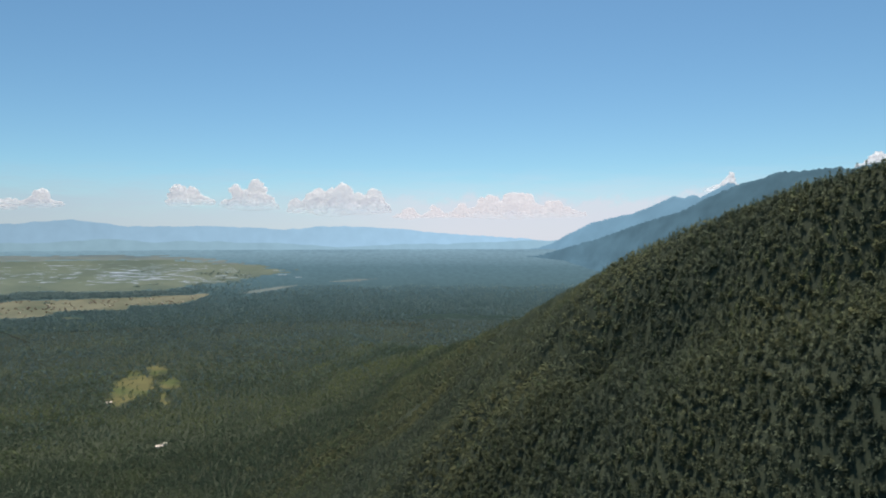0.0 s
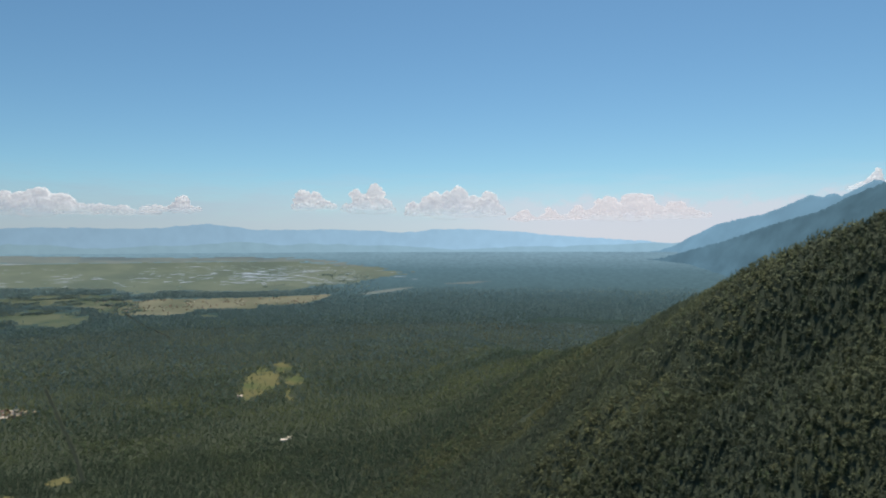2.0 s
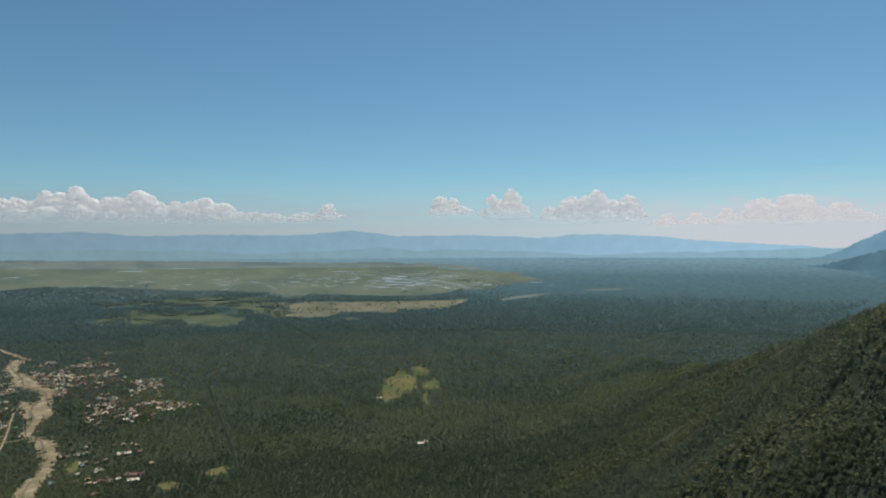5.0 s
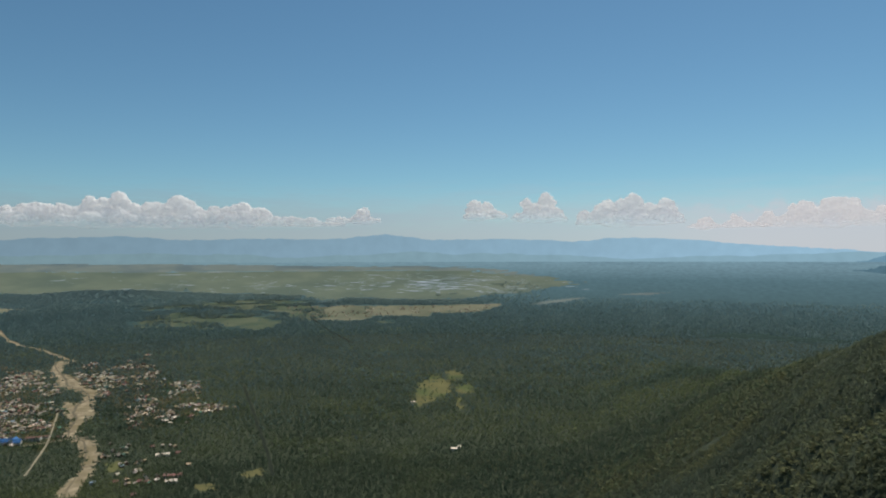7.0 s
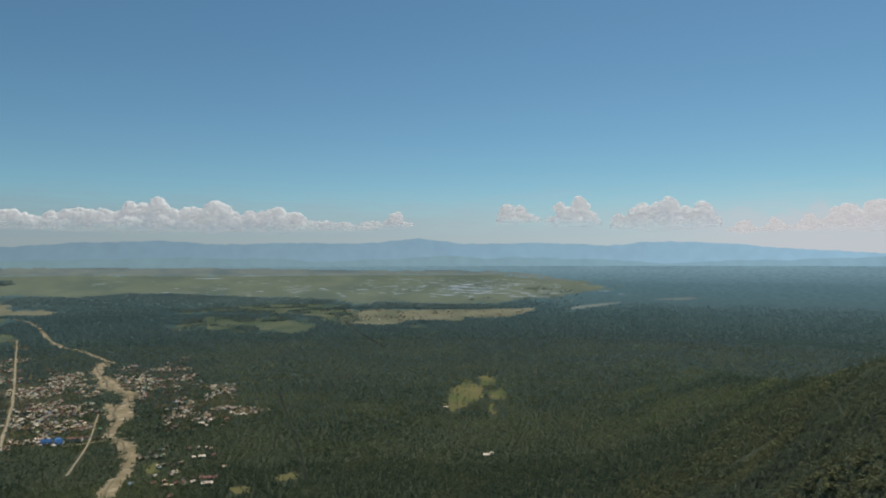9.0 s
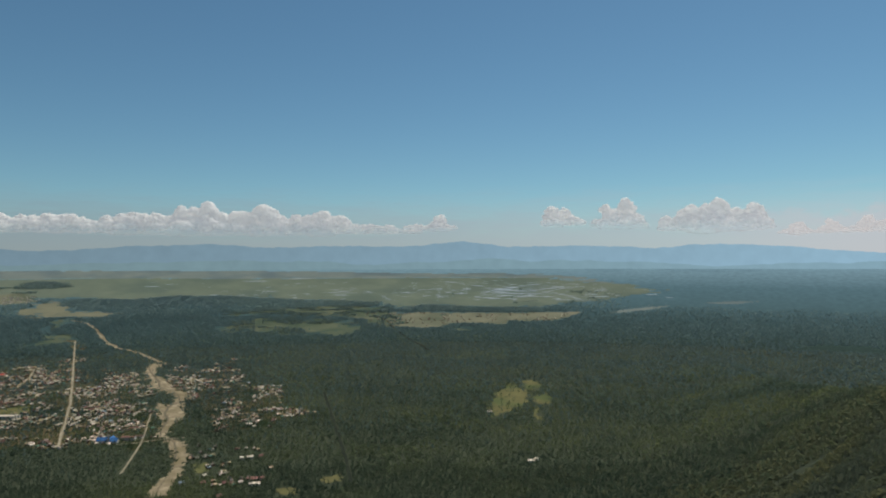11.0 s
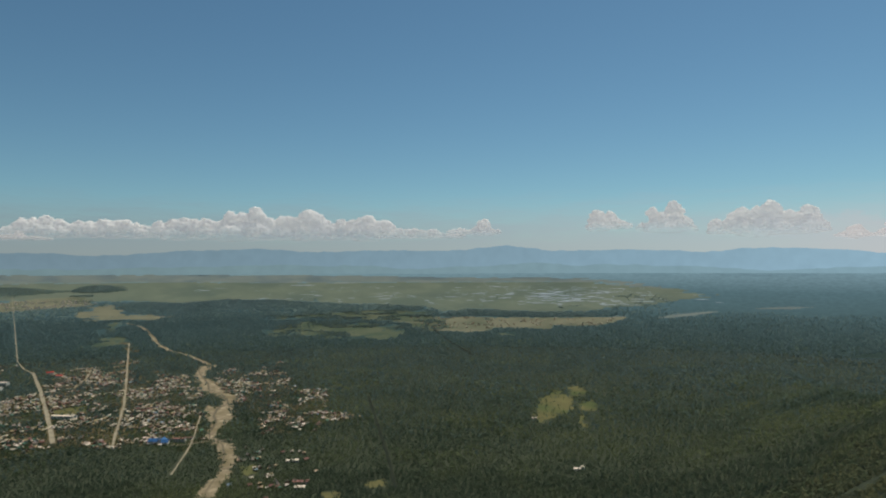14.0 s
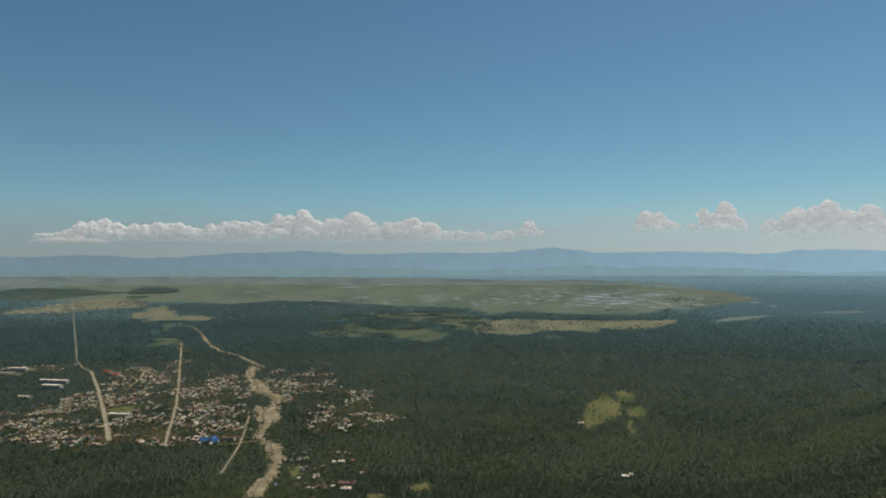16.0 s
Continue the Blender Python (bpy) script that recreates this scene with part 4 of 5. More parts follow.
def wooded(x, y, g):
    """Where trees stand."""
    keep = np.ones(len(x), bool)
    for o in OPEN_AREAS:
        rough, fine = (0.009, 2.5) if math.hypot(*o[0]) < 1900 else (0.009, 9)
        keep &= ~(ragged(x, y, o, rough, fine) | ragged(x * 1.016, y * 1.016, o, rough, fine)) | (g.random(len(x)) < np.where(np.hypot(x, y) < 1900, 0.08, 0.003))
    keep |= (ragged(x, y, FIELD_NEAR, 0.01) | ragged(x, y, FIELD_STRIP, 0.01)) & (value_noise(x, y, 110, 61.0) > 0.12)
    keep |= ragged(x, y, FIELD_VILLAGE, 0.01) & (value_noise(x, y * 0.4, 150, 67.0) > 0.6)
    # woods break up the marsh towards its eastern end
    keep |= ragged(x, y, MARSH_GROUND, 0.02, 5) & (value_noise(x, y * 0.4, 170, 73.0) > np.interp(np.degrees(np.arctan2(-x, y)), (13, 19, 27), (-0.35, 0.12, 0.75)))
    islet = (value_noise(x, y, 34, 71.0) > 0.34) & (g.random(len(x)) < 0.8)
    for line, w in STREETS:
        keep &= ~near_line(x, y, line, w) | (islet if line is RIVER_UPPER else False)
    keep &= ~ragged(x, y, RIVER_BED, 0.004, 2.0) | (value_noise(x, y, 22, 71.0) > 0.55)
    for o, gaps in zip(VILLAGES, (0.45, 0.45, 0.9, 0.5)):
        town = ragged(x, y, o, 0.01)
        keep &= ~town | (groves(x, y) > -0.04) | (g.random(len(x)) < gaps)
    return keep


def scatter(d0, d1, spacing, seed, az0=-37.0, az1=75.0):
    """A jittered lattice of places on the map between two distances in the valley's sector."""
    g = np.random.default_rng(seed)
    n = int(d1 / spacing) + 2
    x, y = (v.ravel() * spacing for v in np.meshgrid(np.arange(-n, n), np.arange(-n, n)))
    d, a = np.hypot(x, y), np.degrees(np.arctan2(-x, y))
    blur = d * (1 + 0.12 * value_noise(x, y, 240, 41.0))
    keep = (blur > d0) & (blur < d1) & (a > az0) & (a < az1) & (d > np.where(a < 13, 85 + 22 * np.clip(a + 4, 0, 14), np.where(a < 30, 430, 680)))
    keep &= (x < crest_at(y)[0] + 14 + np.clip((y - 420) * 0.35, 0, 160)) | (y > 1300)
    x, y = x[keep], y[keep]
    x, y = x + g.uniform(-0.55, 0.55, len(x)) * spacing, y + g.uniform(-0.55, 0.55, len(x)) * spacing
    # the ground behind the spur stays bare
    left = np.degrees(np.arctan2(-x, y))
    behind = (left < -7) & (np.hypot(x, y) > 1100) & (np.hypot(x, y) < np.interp(left, (-14, -11, -7), (9000, 4600, 1700)))
    # the forest thins out far off beside the mountains
    far = np.hypot(x, y)
    thin = g.random(len(x)) > np.maximum((4900 - far) / 2000, (left - 14) / 10)
    keep = ~behind & ~thin & wooded(x, y, g) & (g.random(len(x)) < (7600 - np.hypot(x, y)) / 1800)
    return x[keep], y[keep], g


def plant(name, shapes, x, y, height, width, g, mat, label):
    """One object of many crowns: stuff."""
    verts, faces, n = [], [], 0
    px, py, pz = place(x, y)
    s = small(x, y)
    which = g.integers(0, len(shapes), len(x))
    for k, (v, f) in enumerate(shapes):
        m = which == k
        c = int(m.sum())
        if not c:
            continue
        h, w = height[m] * s[m], width[m] * s[m]
        t = g.uniform(0, 2 * np.pi, c)
        ct, st = np.cos(t)[:, None], np.sin(t)[:, None]
        lean = g.normal(0, 0.04, (2, c, 1))
        vx, vy, vz = v[None, :, 0], v[None, :, 1], v[None, :, 2]
        q = np.empty((c, len(v), 3))
        q[..., 2] = pz[m][:, None] + vz * h[:, None] - 0.1 * h[:, None]
        q[..., 0] = px[m][:, None] + (vx * ct - vy * st) * w[:, None] + lean[0] * vz * h[:, None]
        q[..., 1] = py[m][:, None] + (vx * st + vy * ct) * w[:, None] + lean[1] * vz * h[:, None]
        verts.append(q.reshape(-1, 3))
        faces.append((f[None] + (np.arange(c) * len(v))[:, None, None] + n).reshape(-1, 3))
        n += c * len(v)
    return tagged(new(name, mesh_from(name, np.concatenate(verts), np.concatenate(faces), mat, False)), label, "forest", kind="stuff")


def forest(d0, d1, spacing, seed, conifers, rounds, tall, size, label, singles=False, az0=-37.0):
    x, y, g = scatter(d0, d1, spacing, seed, az0)
    # groves: needle trees and broad-leaved trees in patches
    grove = value_noise(x, y, 130, 17.0) + 0.6 * g.normal(size=len(x)) * 0.5
    leafy = grove > 0.12
    alone = np.zeros(len(x), bool)
    if singles:
        alone[np.argsort(np.hypot(x, y) + 400 * ((np.degrees(np.arctan2(x, y)) < 12) | (np.hypot(x, y) < 135)))[:300]] = True
        single_trees.extend(zip(x[alone], y[alone], leafy[alone]))
    # warm crowns near the mountain, then valley green, then haze-tinted crowns with distance
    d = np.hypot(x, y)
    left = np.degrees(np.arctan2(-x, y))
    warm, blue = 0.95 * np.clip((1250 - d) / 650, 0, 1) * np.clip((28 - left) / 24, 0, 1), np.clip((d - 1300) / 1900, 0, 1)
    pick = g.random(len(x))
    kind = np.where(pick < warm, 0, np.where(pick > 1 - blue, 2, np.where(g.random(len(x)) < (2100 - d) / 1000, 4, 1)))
    # stronger painted haze far out beside the mountains and in the farthest belts
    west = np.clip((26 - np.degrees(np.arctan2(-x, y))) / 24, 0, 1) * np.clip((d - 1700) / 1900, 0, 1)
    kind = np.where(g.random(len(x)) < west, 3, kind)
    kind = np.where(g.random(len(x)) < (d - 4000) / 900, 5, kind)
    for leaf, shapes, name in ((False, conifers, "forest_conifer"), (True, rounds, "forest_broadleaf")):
        for k, mat in enumerate(((CONIFER, FAR_TREES, HAZE_BLUE_TREES, HAZY_TREES, VALLEY_TREES, BELT_TREES), (BROADLEAF, FAR_TREES, HAZE_BLUE_TREES, HAZY_TREES, VALLEY_TREES, BELT_TREES))[leaf]):
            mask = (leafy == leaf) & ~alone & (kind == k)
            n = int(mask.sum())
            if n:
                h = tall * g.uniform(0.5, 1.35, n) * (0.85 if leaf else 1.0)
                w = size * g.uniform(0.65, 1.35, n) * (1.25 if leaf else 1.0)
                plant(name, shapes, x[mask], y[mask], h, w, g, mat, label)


single_trees = []
forest(60, 340, 2.1, 1, NEAR_SHAPES, NEAR_ROUND, 3.9, 1.26, "dense dark mixed forest on the mountain side", True)
forest(340, 640, 2.9, 6, MID_SHAPES, MID_ROUND, 4.4, 1.5, "dense mixed forest on the foot of the mountain")
forest(640, 1050, 4.4, 7, MID_SHAPES, MID_ROUND, 7.6, 1.95, "dense mixed forest running down to the valley")
forest(1050, 1700, 5.8, 2, FAR_SHAPES, FAR_ROUND, 8.6, 2.6, "dense dark green mixed forest in the valley")
forest(1700, 2600, 8.6, 3, FAR_SHAPES, FAR_ROUND, 9.0, 3.9, "dense blue-green forest on the valley floor")
forest(2600, 4700, 14.5, 4, WIDE_SHAPES, WIDE_SHAPES, 11.0, 7.0, "far dark forest belts of the valley floor")
forest(4700, 7200, 27.0, 5, DOT_SHAPES, DOT_SHAPES, 17.0, 10.5, "distant dark forest belts beside the marsh", az0=15.0)


def grove(outline, spacing, tall, size, seed, label, gaps=0):
    """A dark belt of far trees on open land."""
    p = np.array(outline, float)
    g = np.random.default_rng(seed)
    n = int((p[:, 0].max() - p[:, 0].min()) * (p[:, 1].max() - p[:, 1].min()) / spacing ** 2)
    x, y = g.uniform(p[:, 0].min(), p[:, 0].max(), n), g.uniform(p[:, 1].min(), p[:, 1].max(), n)
    keep = ragged(x, y, outline, 0.008) & (value_noise(x * 0.7 + y * 0.7, (y - x) * 0.35, gaps, 3.0) > 0.08 if gaps else True)
    x, y = x[keep], y[keep]
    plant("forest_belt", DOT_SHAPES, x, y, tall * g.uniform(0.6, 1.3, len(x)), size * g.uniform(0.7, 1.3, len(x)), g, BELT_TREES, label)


grove(BELT_HILL, 26, 24, 9, 51, "dark wooded low hill on the marsh")
grove(BELT_WEST, 28, 15, 8, 52, "long dark forest belt beyond the far hamlet")
grove(BELT_SMALL, 24, 16, 8, 53, "small dark copse on the marsh")
grove(BELT_MARSH, 17, 11, 6.5, 54, "dark belt of trees along the marsh edge")
grove(BELT_HAMLET, 15, 11, 6, 55, "dark belt of trees behind a far hamlet")
grove(BELT_COPSE, 15, 11, 6, 56, "small dark copse at the field's edge")

# ---- the nearest trees, one by one ----


def trunk_mesh(height, radius):
    bm = bmesh.new()
    bmesh.ops.create_cone(bm, cap_ends=True, segments=7, radius1=radius, radius2=radius * 0.3, depth=height, matrix=Matrix.Translation((0, 0, height / 2 - 0.4)))
    return bm


def needle_crown(seed, height, width):
    """Whorls of drooping, tapering boughs round a stem."""
    g = random.Random(seed)
    bm = bmesh.new()
    whorls = 11
    for i in range(whorls):
        f = i / (whorls - 1)
        z = height * (0.14 + 0.80 * f)
        reach = width * (1 - f) ** 0.85 + 0.25
        for k in range(7 if f < 0.7 else 5):
            t = 2 * math.pi * (k + g.random()) / 7 + i
            length, wide, droop = reach * g.uniform(0.7, 1.15), reach * g.uniform(0.28, 0.42), reach * g.uniform(0.15, 0.45)
            c, s = math.cos(t), math.sin(t)
            pts = [(0, 0, 0.5), (length * 0.55, wide, -droop * 0.4), (length, 0, -droop), (length * 0.55, -wide, -droop * 0.4), (length * 0.5, 0, 0.45)]
            v = [bm.verts.new((c * px - s * py, s * px + c * py, z + pz)) for px, py, pz in pts]
            for q in ((0, 1, 4), (1, 2, 4), (2, 3, 4), (3, 0, 4)):
                bm.faces.new([v[n] for n in q])
    bmesh.ops.create_cone(bm, cap_ends=True, segments=6, radius1=width * 0.4, radius2=0.03, depth=height * 0.88, matrix=Matrix.Translation((0, 0, height * 0.58)))
    return bm


def leafy_crown(seed, height, width):
    """Many uneven clumps of leaves round the limbs."""
    g = random.Random(seed)
    bm = bmesh.new()
    for k in range(34):
        t, u = g.uniform(0, 2 * math.pi), g.random()
        z = height * (0.34 + 0.6 * u)
        reach = width * math.sin(math.pi * (0.18 + 0.74 * u)) * g.uniform(0.25, 0.95)
        size = width * g.uniform(0.24, 0.42)
        made = bmesh.ops.create_icosphere(bm, subdivisions=1, radius=size, matrix=Matrix.Translation((reach * math.cos(t), reach * math.sin(t), z)))
        for v in made["verts"]:
            v.co += Vector([g.uniform(-1, 1) for _ in range(3)]) * size * 0.28
    return bm


def sized(bm, share=0.35):
    """The wood on the slope is low and young."""
    bmesh.ops.scale(bm, vec=(share, share, share), verts=bm.verts[:])
    return bm


def tree(kind, seed):
    g = random.Random(seed)
    root = new("tree")
    if kind == "spruce":
        h = g.uniform(11, 15)
        part("trunk", sized(trunk_mesh(h * 0.9, 0.2)), BARK, root, "dark scaly trunk")
        part("crown", sized(needle_crown(seed, h, h * 0.19)), CONIFER, root)
        return tagged(root, "dark green pointed conifer on the mountain side", "tree", "trees on the near slope")
    h = g.uniform(9, 12)
    part("trunk", sized(trunk_mesh(h * 0.7, 0.18)), BARK, root, "pale thin trunk")
    part("crown", sized(leafy_crown(seed, h, h * 0.27)), BROADLEAF, root)
    return tagged(root, "round-crowned light green broadleaf tree on the slope", "tree", "trees on the near slope")


models = {"spruce": [tree("spruce", s) for s in (1, 2, 3, 4)], "birch": [tree("birch", s) for s in (5, 6, 7)]}
used = set()
g = random.Random(3)
for x, y, leafy in single_trees:
    px, py, pz = (float(v) for v in place(x, y))
    model = g.choice(models["birch" if leafy else "spruce"])
    m = pose(px, py, pz - 0.1, g.uniform(-3, 3), g.uniform(-3, 3), g.uniform(0, 360))
    if model.name in used:
        copy_thing(model, m)
    else:
        used.add(model.name)
        model.matrix_basis = m

# ---- the village ----
WALLS = [material("log_wall", (0.10, 0.07, 0.045), (0.22, 0.16, 0.10), 0.8, object_random=0.3), material("plaster_wall", (0.45, 0.42, 0.36), (0.6, 0.57, 0.5), 0.5, object_random=0.25)]
ROOF_COLOURS = [("pale_metal_roof", (0.50, 0.40, 0.30), (0.78, 0.65, 0.50)), ("weathered_slate_roof", (0.20, 0.165, 0.125), (0.34, 0.285, 0.22)), ("brown_roof", (0.13, 0.070, 0.050), (0.23, 0.125, 0.09)),
                ("cream_roof", (0.38, 0.27, 0.155), (0.58, 0.43, 0.26)), ("green_roof", (0.06, 0.14, 0.10), (0.12, 0.23, 0.16)), ("blue_grey_roof", (0.15, 0.18, 0.21), (0.22, 0.25, 0.28))]
ROOFS = [material(n, a, b, 0.7, rough=0.6, object_random=0.35, shine=0.15) for n, a, b in ROOF_COLOURS]
BLUE_ROOF = material("bright_blue_roof", (0.05, 0.12, 0.27), (0.08, 0.18, 0.36), 0.3, rough=0.45)
RED_ROOF = material("red_roof", (0.42, 0.05, 0.03), (0.58, 0.09, 0.06), 0.3, rough=0.5)
WHITE_WALL = material("white_plaster", (0.46, 0.44, 0.39), (0.64, 0.61, 0.54), 0.15)
BRICK = material("brick_chimney", (0.22, 0.09, 0.06), (0.34, 0.15, 0.10), 2.0)
GLASS = material("window_glass", (0.02, 0.025, 0.03), (0.05, 0.06, 0.07), 1.0, rough=0.1, shine=0.5)
DOOR = material("painted_door", (0.10, 0.14, 0.16), (0.16, 0.20, 0.22), 1.0, object_random=0.3)


def box(bm, x0, y0, z0, x1, y1, z1):
    made = bmesh.ops.create_cube(bm, size=1.0)
    for v in made["verts"]:
        v.co = Vector(((x0 + x1) / 2 + v.co.x * (x1 - x0), (y0 + y1) / 2 + v.co.y * (y1 - y0), (z0 + z1) / 2 + v.co.z * (z1 - z0)))
    return bm


def gable_walls(bm, w, d, h, rise):
    """Four walls with gables; the ridge runs along x."""
    v = [bm.verts.new(p) for p in ((-w / 2, -d / 2, -1), (w / 2, -d / 2, -1), (w / 2, d / 2, -1), (-w / 2, d / 2, -1),
                                   (-w / 2, -d / 2, h), (w / 2, -d / 2, h), (w / 2, d / 2, h), (-w / 2, d / 2, h), (-w / 2, 0, h + rise), (w / 2, 0, h + rise))]
    for f in ((0, 1, 5, 4), (2, 3, 7, 6), (1, 2, 6, 9, 5), (3, 0, 4, 8, 7), (0, 3, 2, 1), (4, 5, 9, 8), (6, 7, 8, 9)):
        bm.faces.new([v[i] for i in f])
    return bm


def gable_roof(bm, w, d, h, rise, over=0.5, thick=0.18):
    """Two roof slabs with eaves."""
    k = rise / (d / 2)
    for s in (-1, 1):
        low = Vector((0, s * (d / 2 + over), h - over * k + 0.05))
        top = Vector((0, -s * 0.02, h + rise + 0.05))
        v = [bm.verts.new((x, p.y, p.z + t)) for t in (0, thick) for x, p in ((-w / 2 - over, low), (w / 2 + over, low), (w / 2 + over, top), (-w / 2 - over, top))]
        for f in ((0, 1, 2, 3), (7, 6, 5, 4), (0, 4, 5, 1), (1, 5, 6, 2), (2, 6, 7, 3), (3, 7, 4, 0)):
            bm.faces.new([v[i] for i in f])
    return bm


def house(w, d, h, rise, wall_mat, roof_mat, label):
    root = new("house")
    part("wall", gable_walls(bmesh.new(), w, d, h, rise), wall_mat, root)
    roof = part("roof", gable_roof(bmesh.new(), w, d, h, rise), roof_mat, root)
    part("chimney", box(bmesh.new(), w * 0.18, -0.35, h + rise * 0.7, w * 0.18 + 0.6, 0.35, h + rise + 0.9), BRICK, roof, "brick chimney")
    for x in (-w * 0.27, w * 0.27):
        window = part("window", box(bmesh.new(), x - 0.65, -d / 2 - 0.06, 0.8, x + 0.65, -d / 2 + 0.06, 2.3), WHITE_WALL, root, "white painted window surround")
        part("pane", box(bmesh.new(), x - 0.5, -d / 2 - 0.09, 0.95, x + 0.5, -d / 2, 2.15), GLASS, window, "dark window pane")
    part("door", box(bmesh.new(), -0.45, -d / 2 - 0.07, -0.2, 0.45, -d / 2 + 0.07, 1.9), DOOR, root)
    return tagged(root, label, "house", "houses of the village")


def put(ob, x, y, turn, lift=0.1):
    px, py, pz = (float(v) for v in place(x, y))
    ob.matrix_basis = pose(px, py, pz + lift, 0, 0, turn)
    return ob


rng = np.random.default_rng(12)
spots = []
for outline, pitch, fill in ((VILLAGE_MAIN, 8.8, 0.60), (VILLAGE_EAST, 8.8, 0.60), (VILLAGE_SOUTH, 10.0, 0.5), (VILLAGE_WEST, 11.0, 0.5)):
    p = np.array(outline)
    gx, gy = np.meshgrid(np.arange(p[:, 0].min() - 30, p[:, 0].max() + 30, pitch), np.arange(p[:, 1].min() - 30, p[:, 1].max() + 30, pitch))
    x, y = gx.ravel() + rng.uniform(-5, 5, gx.size), gy.ravel() + rng.uniform(-5, 5, gx.size)
    keep = ragged(x, y, outline, 0.012) & (groves(x, y) < 0.05) & ~inside(x, y, PITCH) & (rng.random(len(x)) < fill)
    keep &= ~ragged(x, y, RIVER_BED, 0.008, 2.0)
    for line, w in STREETS:
        keep &= ~near_line(x, y, line, w)
    spots += list(zip(x[keep], y[keep]))
spots.sort(key=lambda q: math.hypot(*q))
names = ("pale metal", "weathered grey slate", "brown", "cream", "green", "blue-grey")
weights = np.array((0.27, 0.22, 0.20, 0.23, 0.05, 0.03))
prototypes = []
for k in range(12):
    rk = k % 6
    w, d, h, rise = rng.uniform(4.8, 6.8), rng.uniform(3.9, 4.9), rng.uniform(2.3, 2.8), rng.uniform(1.4, 2.0)
    prototypes.append(house(w, d, h, rise, WALLS[k // 6], ROOFS[rk], ("log" if k < 6 else "plastered") + " village house with a " + names[rk] + " gable roof"))
used = set()
street_turn = 156.0
for x, y in spots[:300]:
    k = int(rng.choice(6, p=weights)) + 6 * int(rng.random() < 0.3)
    turn = street_turn + 90 * rng.integers(0, 4) + rng.normal(0, 7)
    if k in used:
        put(copy_thing(prototypes[k], Matrix()), x, y, turn)
    else:
        used.add(k)
        put(prototypes[k], x, y, turn)
for k, p in enumerate(prototypes):
    if k not in used:
        put(p, *spots[300 + k], street_turn)


def many(name, items, shape, mat, label, category):
    """One joined mesh of small far things: stuff. items: x, y, turn, width, depth, height, rise."""
    verts, faces, n = [], [], 0
    for x, y, turn, w, d, h, rise in items:
        bm = shape(bmesh.new(), w, d, h, rise)
        px, py, pz = (float(v) for v in place(x, y))
        m = pose(px, py, pz + 0.1, 0, 0, turn) @ Matrix.Scale(float(small(x, y)), 4)
        bmesh.ops.triangulate(bm, faces=bm.faces[:])
        bm.verts.index_update()
        verts += [(m @ v.co)[:] for v in bm.verts]
        faces += [[v.index + n for v in f.verts] for f in bm.faces]
        n += len(bm.verts)
        bm.free()
    return tagged(new(name, mesh_from(name, verts, faces, mat)), label, category, kind="stuff")


def house_row(points):
    return [(x, y, street_turn + 90 * rng.integers(0, 4) + rng.normal(0, 8), rng.uniform(4.8, 7.0), rng.uniform(3.9, 5.0), rng.uniform(2.3, 3.0), rng.uniform(1.5, 2.2)) for x, y in points]


rest = house_row(spots[312:])
pick = rng.choice(6, len(rest), p=weights)
many("village_walls", rest, gable_walls, WALLS[0], "log walls of far village houses", "houses")
for k in range(6):
    many("village_roofs", [r for r, c in zip(rest, pick) if c == k], gable_roof, ROOFS[k], names[k] + " gable roofs of far village houses", "roofs")

# sheds and woodpiles in the yards
shed_spots = [(x + rng.uniform(-9, 9), y + rng.uniform(-9, 9)) for x, y in spots for _ in range(2) if rng.random() < 0.27]
sheds = [(x, y, street_turn + 90 * rng.integers(0, 2) + rng.normal(0, 10), rng.uniform(3, 6), rng.uniform(2.4, 4), rng.uniform(1.9, 2.4), rng.uniform(0.4, 1.0)) for x, y in shed_spots]
pick = rng.choice(3, len(sheds), p=(0.4, 0.35, 0.25))
for k, c in enumerate((0, 1, 3)):
    some = [s for s, q in zip(sheds, pick) if q == k]
    many("shed_walls", some, gable_walls, WALLS[0], "wooden walls of small yard sheds", "sheds")
    many("shed_roofs", some, gable_roof, ROOFS[c], names[c] + " roofs of small yard sheds", "sheds")

# hamlets far out on the fields
hamlet = []
for outline, count, lo, hi in ((FIELD_VILLAGE, 130, 4.25, 5.3), (FIELD_FARWEST, 300, 2.4, 3.4)):
    while count:
        below, b = rng.uniform(lo, hi), rng.uniform(18, 71)
        x, y, _ = polar(b, EYE / math.tan(radians(below)), 0)
        if inside(np.array([x]), np.array([y]), outline)[0] and value_noise(x, y, 160, 3.0) > -0.15:
            hamlet.append((x, y))
            count -= 1
hamlet = [(x, y, t, w * (2.2 if math.hypot(x, y) > 4500 else 1.2), d * (2.0 if math.hypot(x, y) > 4500 else 1.1), h * (1.5 if math.hypot(x, y) > 4500 else 1.1), r) for x, y, t, w, d, h, r in house_row(hamlet)]
far = [q for q in hamlet if math.hypot(q[0], q[1]) > 4500]
near = [q for q in hamlet if math.hypot(q[0], q[1]) <= 4500]
many("hamlet_walls", far, gable_walls, WHITE_WALL, "pale walls of a far hamlet", "houses")
many("hamlet_walls", near, gable_walls, WALLS[0], "wooden walls of a hamlet on the fields", "houses")
many("hamlet_roofs", far[::2] + near[::3], gable_roof, ROOFS[0], "pale roofs of a far hamlet", "roofs")
many("hamlet_roofs", far[1::2] + near[1::3], gable_roof, ROOFS[1], "grey roofs of a far hamlet", "roofs")
many("hamlet_roofs", near[2::3], gable_roof, ROOFS[2], "brown roofs of a hamlet on the fields", "roofs")


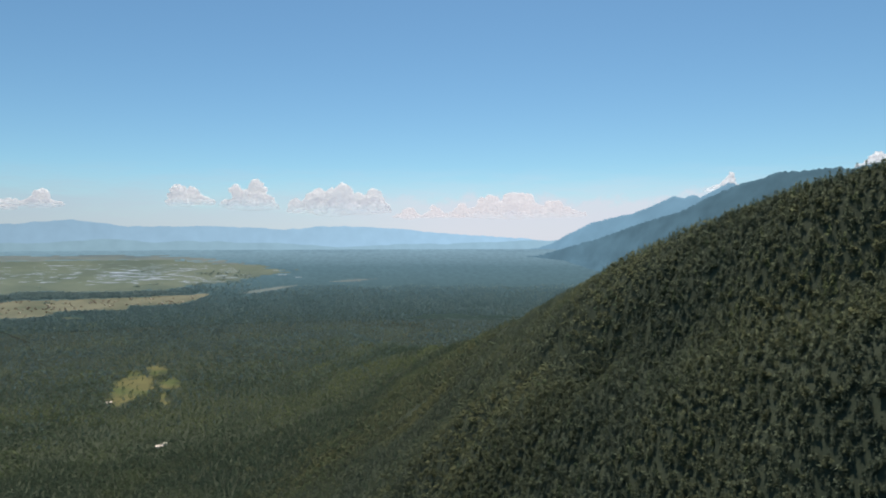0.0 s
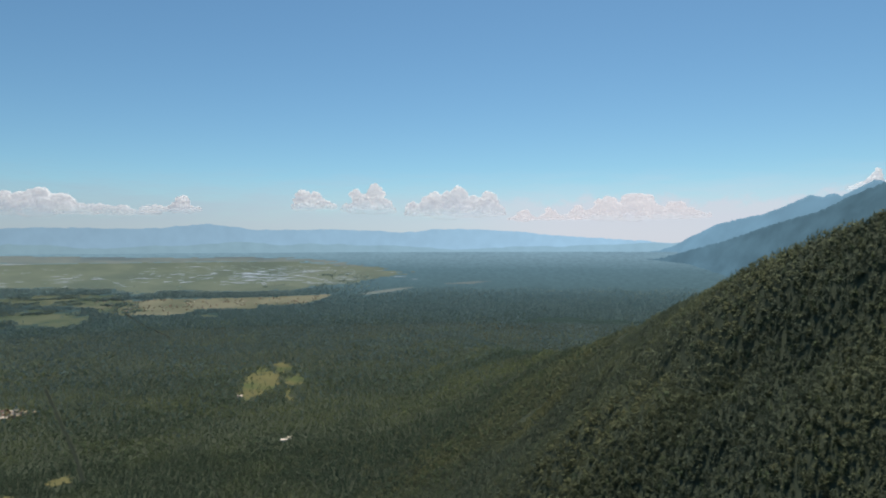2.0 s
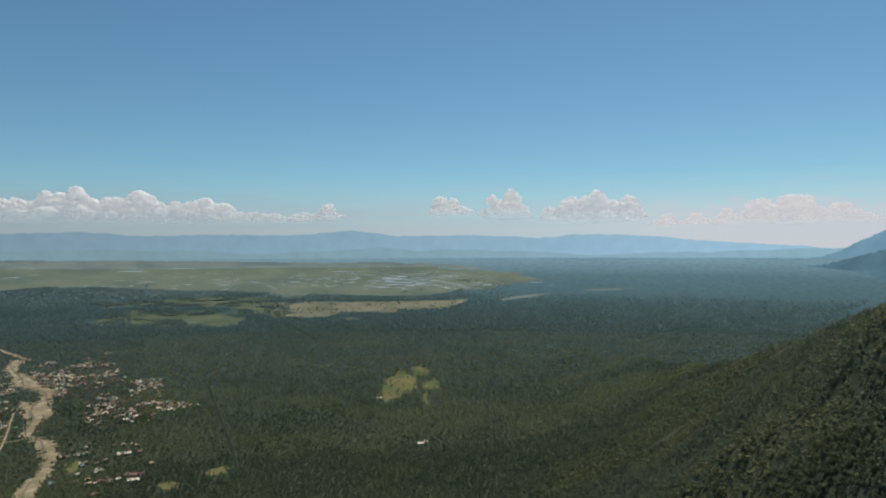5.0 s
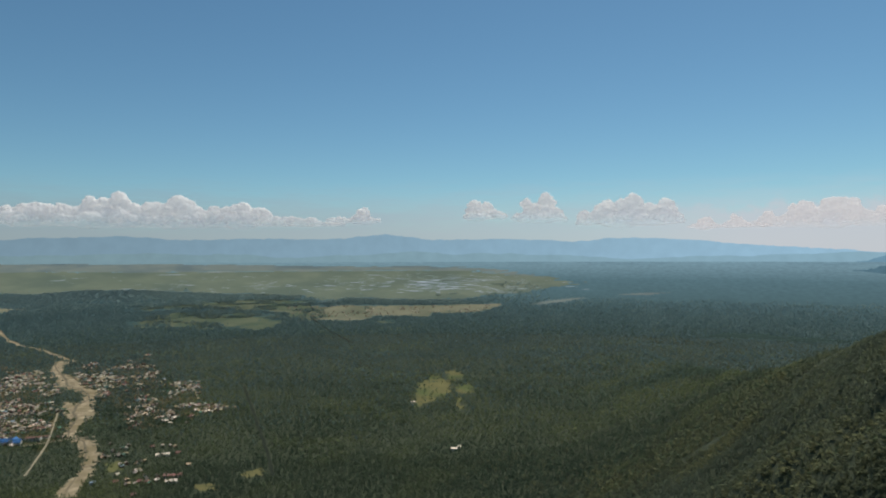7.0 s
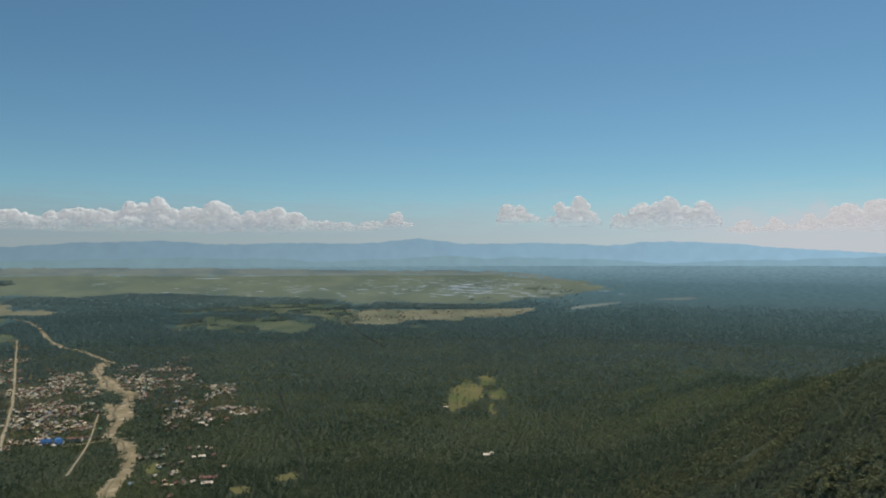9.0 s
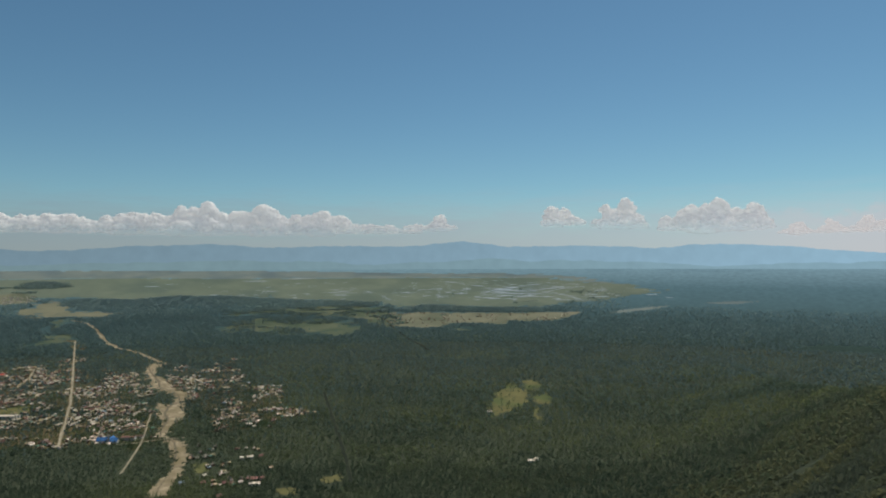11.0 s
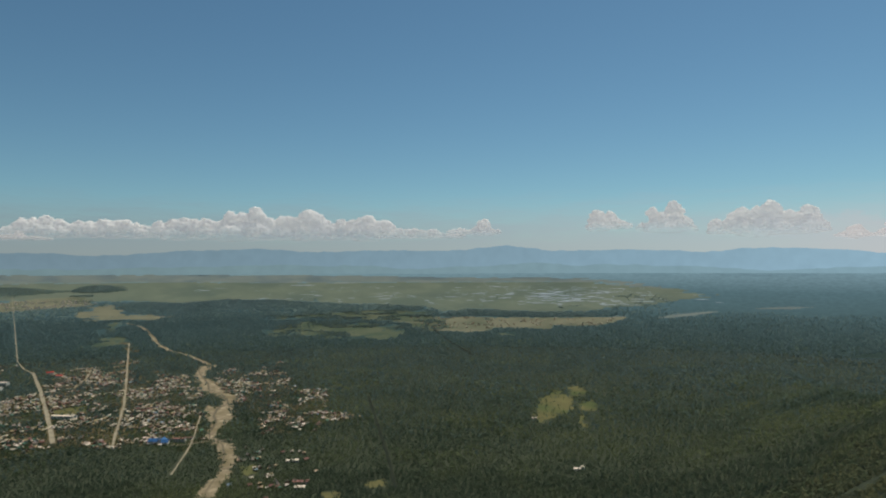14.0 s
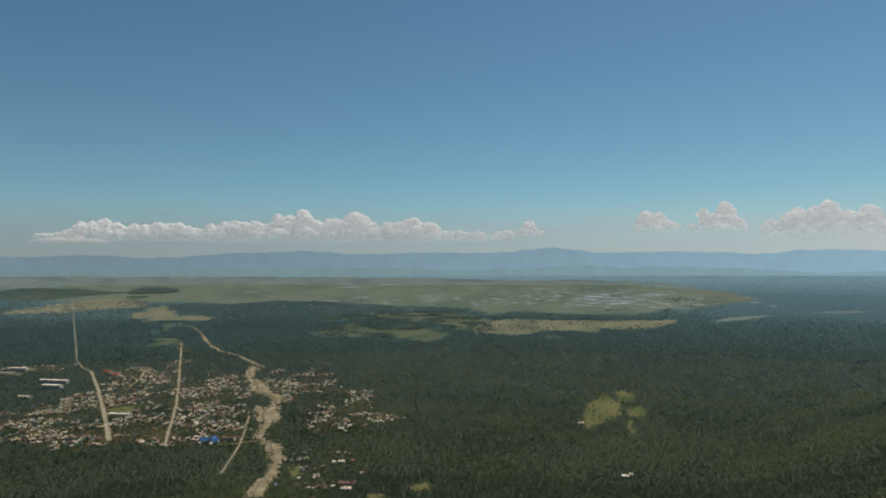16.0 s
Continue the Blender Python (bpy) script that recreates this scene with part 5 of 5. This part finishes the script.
def block(x, y, turn, w, d, storeys, label, roof_mat=None, name="apartment_building"):
    """A long plastered block with a low roof and rows of windows."""
    h = 3.0 * storeys
    root = put(new(name), x, y, turn)
    part("wall", gable_walls(bmesh.new(), w, d, h, 1.2), WHITE_WALL, root)
    part("roof", gable_roof(bmesh.new(), w, d, h, 1.2), roof_mat or ROOFS[0], root)
    n = int(w / 4.5)
    for s in range(storeys):
        for k in range(n):
            cx = -w / 2 + (k + 0.5) * w / n
            for side in (-1, 1):
                part("window", box(bmesh.new(), cx - 0.8, side * d / 2 - 0.06, 3.0 * s + 0.9, cx + 0.8, side * d / 2 + 0.06, 3.0 * s + 2.4), GLASS, root)
    return tagged(root, label, "building")


block(-1966, 852, 25, 86, 13, 3, "long white three-storey building among trees")
block(-1887, 815, 25, 54, 13, 3, "white three-storey building with a pale roof")
block(-2290, 885, 30, 60, 13, 3, "white multi-storey building at the forest edge")
block(-2250, 830, 28, 52, 12, 2, "long pale building at the village edge")
block(-1794, 714, 22, 36, 11, 2, "pale two-storey building among trees")
block(-1418, 752, 28, 48, 13, 2, "pale school building beside a sports field")
block(-1062, 768, 34, 22, 10, 2, "shop with a red-brown roof beside the market hall", ROOFS[2], "shop")
block(-1063, 788, 30, 16, 9, 1, "low shop with a brown roof by the river street", ROOFS[2], "shop")
block(-804, 790, 45, 19, 11, 1, "low white-roofed house by the forest", ROOFS[0], "guest_house")
block(-716, 722, 45, 24, 10, 1, "low house with a red-brown roof", ROOFS[2], "guest_house")
block(-700, 705, 40, 14, 9, 1, "low house with a pale roof", ROOFS[0], "guest_house")
block(-1943, 1010, 20, 22, 12, 2, "house with a bright red roof", RED_ROOF, "guest_house")
block(-2028, 1025, 70, 20, 12, 2, "house with a bright red roof at the forest edge", RED_ROOF, "guest_house")
block(-410, 984, 20, 9, 8, 1, "lone white-roofed hut in the forest", ROOFS[0], "forest_hut")
block(-406, 993, 110, 8, 7, 1, "small white-roofed hut in the forest", ROOFS[0], "forest_hut")
block(-616, 1258, 30, 9, 7, 1, "small pale hut at the edge of a clearing", ROOFS[0], "forest_hut")

# the blue-roofed market hall: three gabled bays
hall = put(new("market_hall"), -1078, 741, 34)
for k, (w, x, y) in enumerate(((16, -10, 0), (17, 3, 3), (11, 12, -5))):
    wall = part("wall", gable_walls(bmesh.new(), w, 12, 5, 4.5), WHITE_WALL, hall)
    roof = part("roof", gable_roof(bmesh.new(), w, 12, 5, 4.5, 0.8), BLUE_ROOF, hall, "bright blue metal roof")
    for p in (wall, roof):
        p.matrix_basis = pose(x, y, -0.2 * k, 0, 0, 90 if k == 1 else 0)
tagged(hall, "market hall with steep bright blue gable roofs", "building")
